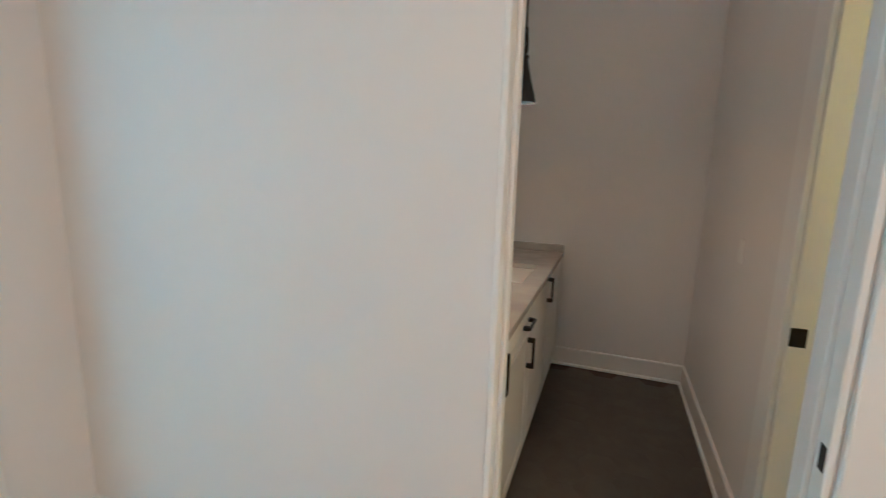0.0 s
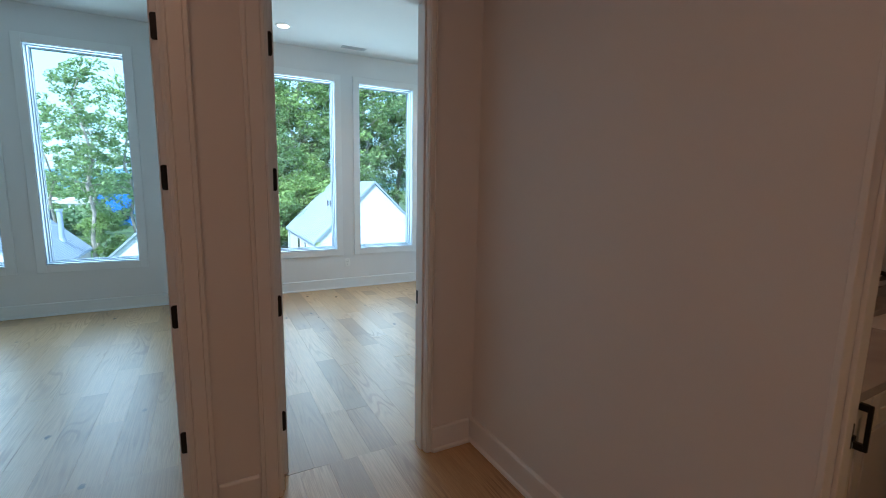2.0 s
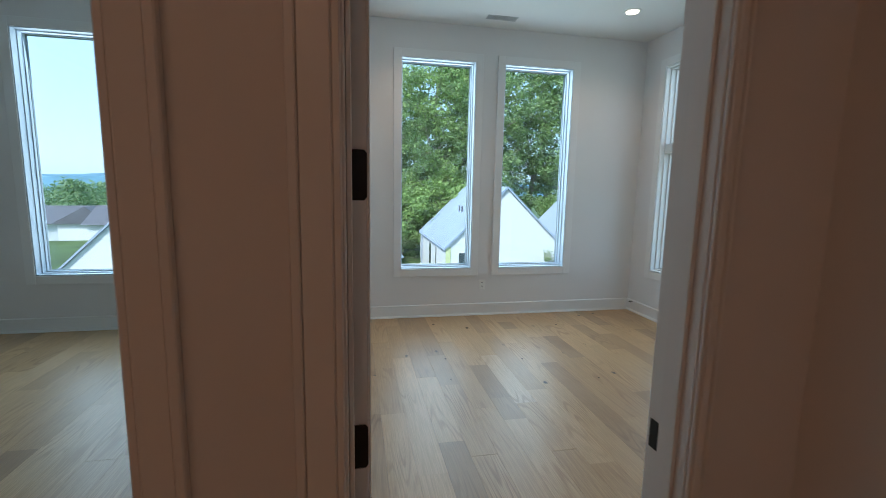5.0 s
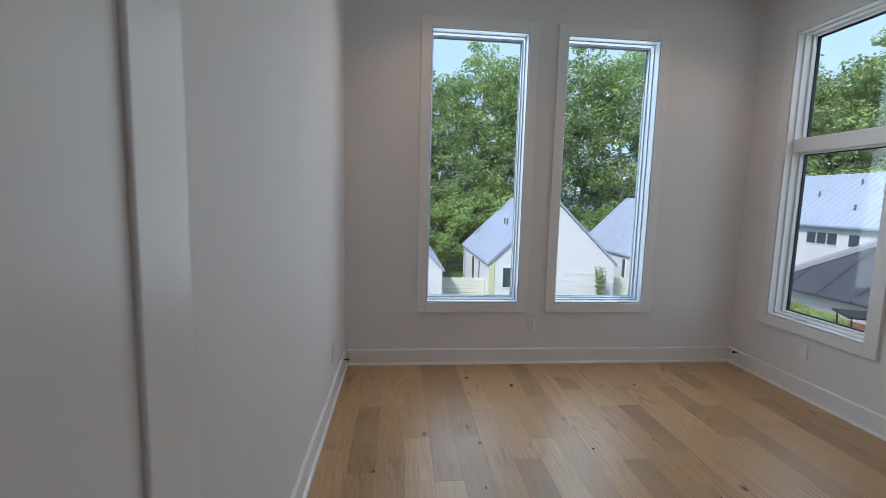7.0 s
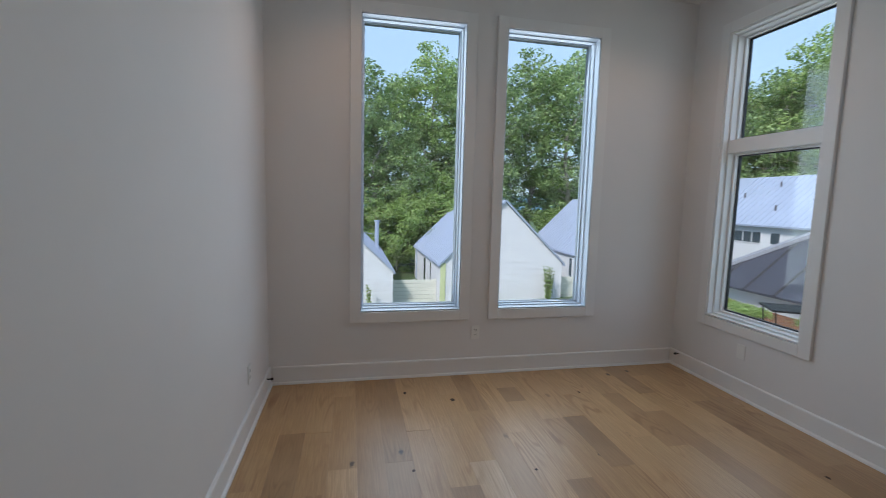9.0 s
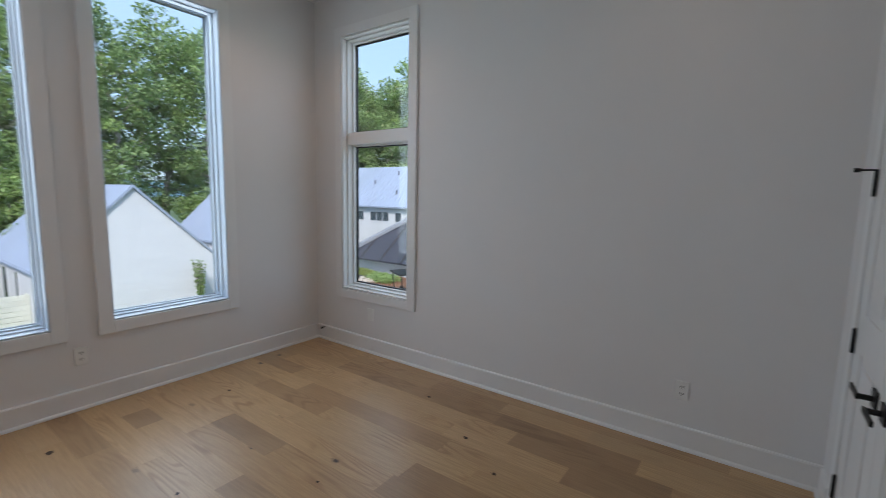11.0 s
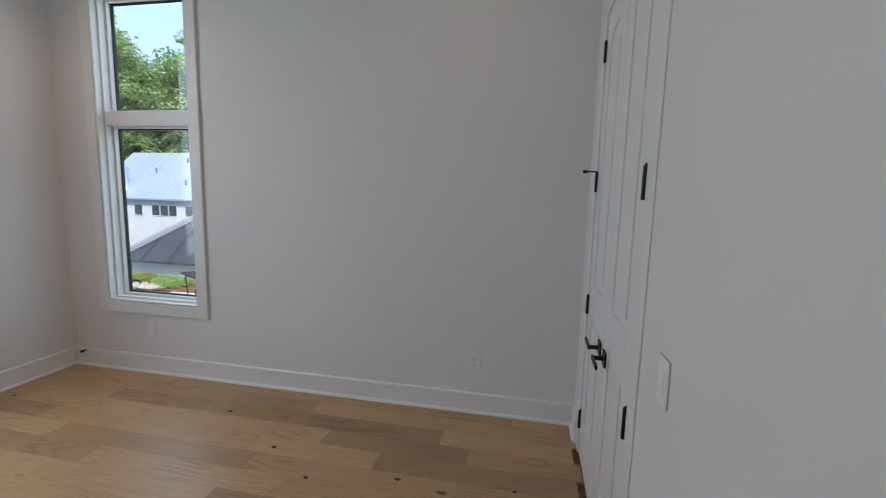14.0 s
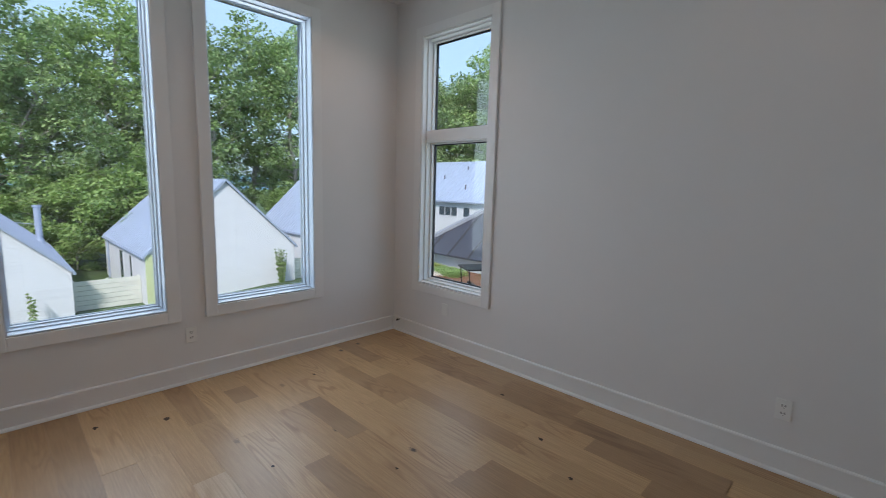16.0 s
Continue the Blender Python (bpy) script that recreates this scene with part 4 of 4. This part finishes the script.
LAB = "tall broadleaf tree with pale trunk and leafy crown"
W1 = tree("woodland_tree", LAB, 3, 17, 4.2, 0.20, 36, 105, 0.135, LEAF, pose(3.0, 44, ground_z(3, 44)))
W2 = tree("woodland_tree", LAB, 8, 15, 3.8, 0.16, 34, 105, 0.13, LEAF, pose(7.5, 42, ground_z(7.5, 42)))
W3 = tree("woodland_tree", LAB, 15, 19, 4.6, 0.26, 38, 105, 0.135, LEAF2, pose(12.5, 43, ground_z(12.5, 43)))
W4 = tree("woodland_tree", "slim tall tree with sparse crown by houses", 21, 17, 2.6, 0.30, 28, 56, 0.13, LEAF, pose(-7.6, 39, ground_z(-7.6, 39)), slim=0.7)
SH = tree("undergrowth_tree", "bushy young tree at the wood's edge", 33, 7, 3.2, 0.02, 28, 110, 0.125, LEAF2, pose(4.6, 39.5, ground_z(4.6, 39.5)), slim=0.7)
rng = random.Random(5)


def plant(src, x, y, s=1.0, zs=1.0):
    t = copy_thing(src, pose(x, y, ground_z(x, y), 0, 0, rng.uniform(0, 360)))
    t.scale = (s, s, s * zs)
    return t


for k in range(12):
    x = 0.5 + k * 3.7 + rng.uniform(-0.7, 0.7)
    plant((W1, W2, W3)[k % 3], x, 44 + (k % 2) * 3.0 + rng.uniform(-1, 1), (rng.uniform(20.6, 22.4) + 0.12 * (x - 7)) / (17, 15, 19)[k % 3])
for k in range(13):
    x = 1.0 + k * 3.1 + rng.uniform(-0.9, 0.9)
    plant(SH, x, 39.6 + (k % 2) * 3.4 + rng.uniform(-0.4, 0.4), rng.uniform(0.75, 1.2))
for x, y, s in ((-10.6, 42, 0.8), (-5.4, 41, 0.95), (-4.2, 44, 1.0), (-2.6, 46, 0.9), (-9.0, 47, 0.85)):
    plant(W4, x, y, s)
for x, y, s in ((-7.4, 40.5, 0.62), (-0.8, 42, 0.8)):
    plant(SH, x, y, s)
for k in range(16):
    plant((W2, W3, W1)[k % 3], 41 + (k % 2) * 4, 52 - k * 2.7 + rng.uniform(-1, 1), rng.uniform(1.12, 1.42))


def shrub(label, seed, stems, height, lean, leaves, size, m):
    """Upright shoots from one foot, leafy from the ground to their tips."""
    r4 = random.Random(seed)
    o = thing("shrub", label, "shrub", m)
    bm, cents = bmesh.new(), []
    for k in range(stems):
        a, h = r4.uniform(0, math.tau), height * r4.uniform(0.6, 1.0)
        d = Vector((math.cos(a), math.sin(a), 0)) * lean * r4.uniform(0.3, 1.0)
        q = [d * f ** 0.7 + Vector((r4.uniform(-0.03, 0.03), 0, h * f)) for f in (0, 0.35, 0.7, 1.0)]
        q[0].z = -0.05
        for u, v in zip(q, q[1:]):
            tube(bm, u, v, 0.012, 0.008, seg=5, caps=False)
        for f in (0.15, 0.3, 0.45, 0.6, 0.75, 0.88, 0.97):
            cents.append((d * f ** 0.7 + Vector((0, 0, h * f)), 0.13 * (1.25 - f)))
    part("stems", bm, BARK, o)
    me = leaf_cloud(r4, cents, leaves, size)
    me.materials.append(LEAF2)
    c = new("foliage", me)
    c.parent = o
    return o


shrub("upright green shrub against the white siding", 41, 22, 2.25, 0.42, 26, 0.045, pose(12.5, 25.15, ground_z(12.5, 25.15)))
shrub("thin sparse sapling beside a house wall", 44, 3, 1.9, 0.14, 22, 0.05, pose(1.6, 25.15, ground_z(1.6, 25.15)))


def bed(name, label, x, y, rx, ry, h, n, size, m_):
    r2 = random.Random(int(x * 10))
    cents = []
    for _ in range(n):
        a, q = r2.uniform(0, math.tau), r2.random() ** 0.5
        cents.append((Vector((math.cos(a) * rx * q, math.sin(a) * ry * q, h * 0.5)), h * 0.6))
    me = leaf_cloud(r2, cents, 36, size)
    me.materials.append(m_)
    ob = new(name, me)
    ob.matrix_basis = pose(x, y, ground_z(x, y))
    return tagged(ob, label, "plants", "", "stuff")


bed("hedge_plants", "low yellow-green hedge along the pavilion", 18.7, 18.95, 0.32, 1.0, 0.44, 70, 0.045, HEDGE)
bed("ornamental_grass", "clump of ornamental grasses in the mulch bed", 17.9, 16.5, 0.6, 1.0, 0.55, 90, 0.045, LEAF2)
bed("hedge_plants", "low green planting beside the drive", 18.4, 12.4, 0.4, 2.4, 0.55, 110, 0.045, LEAF)
slab_on_ground("path", 14.6, 16.98, 12.6, 15.6, 0.08, CONCRETE, "pale concrete path beside the mulch bed", "path")
slab_on_ground("mulch_bed", 17.0, 19.4, 11.5, 17.9, 0.09, MULCH, "reddish bark mulch planting bed", "ground")
rk = random.Random(9)
for k in range(9):
    bm = bmesh.new()
    bmesh.ops.create_icosphere(bm, subdivisions=2, radius=0.22)
    for v in bm.verts:
        v.co *= 0.8 + 0.45 * noise.noise(v.co * 4 + Vector((k * 3.1, 0, 0)))
        v.co.z *= 0.6
    x, y = 17.2 + rk.uniform(-0.2, 0.35), 16.6 + k * 0.16
    ob = part("border_stone", bm, plain("border_stone_%s" % "abcdefghi"[k], (0.5, 0.42, 0.34), 0.85, vary=0.2), None)
    ob.matrix_basis = pose(x, y, ground_z(x, y) + 0.15)
    tagged(ob, "pale rough border stone on mulch", "stone", "border stones")


def golf_cart(m):
    c = thing("golf_cart", "parked golf cart with dark roof and frame", "golf cart", m)
    cart_paint = plain("cart_paint", (0.75, 0.75, 0.74), 0.3, relief=0)
    part("body", boxes((-0.55, 0.55, -1.1, 1.1, 0.32, 0.58), (-0.52, 0.52, -1.15, -0.62, 0.5, 0.82), (-0.5, 0.5, 0.1, 0.5, 0.58, 0.66), bevel=0.05), cart_paint, c)
    part("roof", boxes((-0.58, 0.58, -0.85, 0.95, 1.74, 1.80), bevel=0.025), BLACK, c)
    for x in (-0.5, 0.5):
        for y0, y1 in ((-0.62, -0.75), (0.75, 0.85)):
            bm = bmesh.new()
            tube(bm, (x, y0 - 0.1 * (y0 < 0), 0.6), (x, y1, 1.76), 0.02, seg=8)
            part("roof_post", bm, BLACK, c)
    part("seat", boxes((-0.5, 0.5, 0.1, 0.5, 0.66, 0.78), (-0.5, 0.5, 0.46, 0.58, 0.78, 1.15), bevel=0.04), RUBBER, c)
    for x in (-0.5, 0.5):
        for y in (-0.8, 0.78):
            bm = bmesh.new()
            tube(bm, (x - 0.1, y, 0.23), (x + 0.1, y, 0.23), 0.23, seg=18)
            w = part("wheel", bm, RUBBER, c)
            bm = bmesh.new()
            tube(bm, (x - 0.105, y, 0.23), (x + 0.105, y, 0.23), 0.12, seg=14)
            part("rim", bm, PLASTIC, w)
    bm = bmesh.new()
    tube(bm, (0.25, -0.6, 0.8), (0.25, -0.25, 1.05), 0.015, seg=8)
    part("steering_column", bm, BLACK, c)


golf_cart(pose(13.75, 10.72, ground_z(13.75, 10.72) + 0.05, 0, 0, 60))

# the distance
bb = thing("blue_building", "low blue and white commercial building far off", "building", pose(-17, 92, ground_z(-17, 92)))
part("wall", boxes((-12, 11, 0, 14, -2, 4.0)), SIDING, bb)
part("blue_panel", boxes((0.5, 5.5, -0.2, 0.0, 0, 5.6), (-9, -6, -0.2, 0, 0, 4.8)), BLUE, bb)
part("parapet", boxes((-12.2, 11.2, -0.19, 14.2, 4.0, 4.6)), SIDING, bb)
for k in range(6):
    part("window", boxes((-11 + k * 3.6, -9.6 + k * 3.6, -0.25, -0.2, 1.2, 2.9)), DARKGLASS, bb)
rg = random.Random(12)
for k in range(7):
    x, y = -52 + k * 5.2 + rg.uniform(-1, 1), 62 + rg.uniform(-7, 9)
    hh = thing("far_house", "distant house with grey shingle roof", "house", pose(x, y, ground_z(x, y), 0, 0, rg.choice((0, 90, 15))), group="distant houses")
    part("wall", boxes((-4, 4, -3.2, 3.2, -2, 2.3)), SIDING, hh)
    bm = bmesh.new()
    prism(bm, [(-3.7, 2.2), (3.7, 2.2), (0, 4.3)], 0, -4.4, 4.4)
    part("roof", bm, SHINGLE, hh)
    for xx in (-2.4, 0, 2.4):
        part("window", boxes((xx - 0.4, xx + 0.4, -3.24, -3.2, 0.5, 1.6)), DARKGLASS, hh)
r3 = random.Random(77)
cents = []
for k in range(520):
    x, y = r3.uniform(-190, 40), r3.uniform(105, 190)
    cents.append((Vector((x, y, ground_z(x, y) + r3.uniform(2.0, 9.0))), r3.uniform(2.5, 4.5)))
for k in range(160):
    x, y = r3.uniform(-75, -12), r3.uniform(70, 100)
    cents.append((Vector((x, y, ground_z(x, y) + r3.uniform(0.5, 3.5))), r3.uniform(1.5, 2.6)))
me = leaf_cloud(r3, cents, 110, 0.5)
me.materials.append(FARLEAF)
tagged(new("far_wood", me), "distant green woods below the hills", "woods", "", "stuff")
bm = bmesh.new()
prev = None
for k in range(61):
    x = -1500 + k * 40
    h = 20 + 14 * noise.noise(Vector((x * 0.004, 1.7, 0))) + 6 * noise.noise(Vector((x * 0.015, 4.2, 0)))
    row = [bm.verts.new((x, 900, -60)), bm.verts.new((x, 960, h * 0.5)), bm.verts.new((x, 1100, h))]
    if prev:
        for j in range(2):
            bm.faces.new((prev[j], row[j], row[j + 1], prev[j + 1]))
    prev = row
setting("backdrop", bm, HILL, "wooded hills on the horizon, blue haze in their colour", "backdrop")


# floor pieces last
fl = thing("floor", "light brown oak plank floor, satin, knotty", "floor", kind="structure")
rp = random.Random(4)
PW, cache = 0.156, {}
OAKS = {"plain": OAK, "dark": wood("oak_plank_dark", (0.33, 0.20, 0.095), (0.38, 0.23, 0.108)), "pale": wood("oak_plank_pale", (0.62, 0.44, 0.255), (0.69, 0.50, 0.30)),
        "tan": wood("oak_plank_tan", (0.50, 0.325, 0.155), (0.58, 0.385, 0.19))}
KNOT = plain("oak_knot", (0.06, 0.032, 0.016), 0.6, vary=0.35, scale=60, grain=300, relief=0.1)


def plank_mesh(w, length, tone):
    key = (round(w, 3), round(length, 2), tone)
    if key not in cache:
        bm = bmesh.new()
        hw, hl, c = key[0] / 2 - 0.0001, key[1] / 2 - 0.0001, 0.0006
        prism(bm, [(-hw, -0.014), (hw, -0.014), (hw, -c), (hw - c, 0), (-hw + c, 0), (-hw, -c)], 1, -hl, hl)
        cache[key] = mesh("plank", bm, OAKS[tone])
    return cache[key]


def plank(x, w, a, b, tone="plain"):
    if b - a > 0.04:
        ob = new("plank", plank_mesh(w, b - a, tone))
        ob.parent = fl
        ob.location = (x + w / 2, (a + b) / 2, 0)


def lay(x0, x1, y0, y1, start=None, known={}):
    """Rows of planks along y; known: the planks of a row whose ends and tone stand out."""
    x, row = x0, 0
    if start is not None:
        x = start - PW
    while x < x1 - 0.01:
        xa, xb = max(x, x0), min(x + PW, x1)
        fixed = sorted(known.get(row, []))
        spans, at = [], y0
        for a, b, tone in fixed:
            spans.append((at, a))
            plank(xa, xb - xa, a, b, tone)
            at = b
        spans.append((at, y1))
        for lo, hi in spans:
            y = lo
            cut = rp.uniform(0.3, 1.4) if lo == y0 else 0
            while y < hi - 0.01:
                length = cut or rp.choice((0.6, 0.75, 0.9, 1.1, 1.3, 1.6))
                cut = 0
                end = hi if hi - y - length < 0.25 else y + length
                plank(xa, xb - xa, y, end)
                y = end
        x += PW
        row += 1


lay(0.0, XE, YS, YN, start=0.038, known={
    8: [(1.85, 2.44, "dark")], 9: [(1.75, 2.64, "pale"), (3.51, 3.87, "tan")], 12: [(3.33, 3.57, "dark")], 14: [(2.465, 3.05, "dark")],
    16: [(1.75, 2.73, "tan")], 17: [(0.35, 1.45, "tan"), (1.45, 2.6, "tan")], 18: [(0.587, 1.73, "tan")], 19: [(-0.01, 1.057, "dark")],
    20: [(0.572, 1.44, "dark")], 21: [(-0.01, 0.755, "tan"), (0.755, 1.62, "dark")], 22: [(0.06, 1.067, "tan")]})
lay(-3.88, XL, 0.3, YN)
lay(-1.6, XH, -3.3, YS)
for x, y, r in ((3.205, 2.18, 0.013), (2.907, 1.668, 0.015), (2.705, 1.362, 0.012), (2.846, 0.298, 0.011), (2.803, 0.896, 0.012), (1.366, 3.42, 0.021), (1.028, 3.585, 0.016),
                (2.379, 3.403, 0.012), (1.635, 2.516, 0.010), (0.964, 2.616, 0.010), (0.92, 2.2, 0.008), (2.1, 2.05, 0.008)):
    bm = bmesh.new()
    prism(bm, [(r * rp.uniform(0.55, 1.15) * math.cos(k * math.tau / 11), r * rp.uniform(0.7, 1.7) * math.sin(k * math.tau / 11)) for k in range(11)], 2, -0.001, 0.0004)
    kn = part("knot", bm, KNOT, fl)
    kn.location = (x, y, 0)
tagged(part("plank_rest", boxes((NX0, -1.6, -4.6, YH, -0.014, 0.0), (-1.6, XH, -4.6, -3.3, -0.014, 0.0), (NX0, XL, YS, 0.3, -0.014, 0.0)), OAK, fl), "", "", "", "stuff")
bt = thing("bath_floor", "dark grey-brown matt hexagon tile floor", "floor", kind="structure")
TILE = plain("dark_tile", (0.085, 0.072, 0.062), 0.5, vary=0.12, scale=7, grain=90, relief=0.1)
GROUT = plain("dark_grout", (0.08, 0.068, 0.058), 0.9, vary=0.1, scale=10)
part("grout_bed", boxes((XH, XB, BS, BN, -0.014, -0.001), (BW, 3.33, -4.42, BS, -0.014, -0.001)), GROUT, bt)
bm = bmesh.new()
HR = 0.115
prism(bm, [(HR * 0.994 * math.cos(math.pi * (k + 0.5) / 3), HR * 0.994 * math.sin(math.pi * (k + 0.5) / 3)) for k in range(6)], 2, -0.01, 0.0)
hexm = mesh("tile", bm, TILE)
row = 0
y = BS + 0.02
while y < -1.60:
    x = BW - 0.03 + (row % 2) * HR * 0.866
    while x < XB - 0.06:
        ob = new("tile", hexm)
        ob.parent, ob.location = bt, (x, y, 0)
        x += HR * 1.732
    y += HR * 1.5
    row += 1
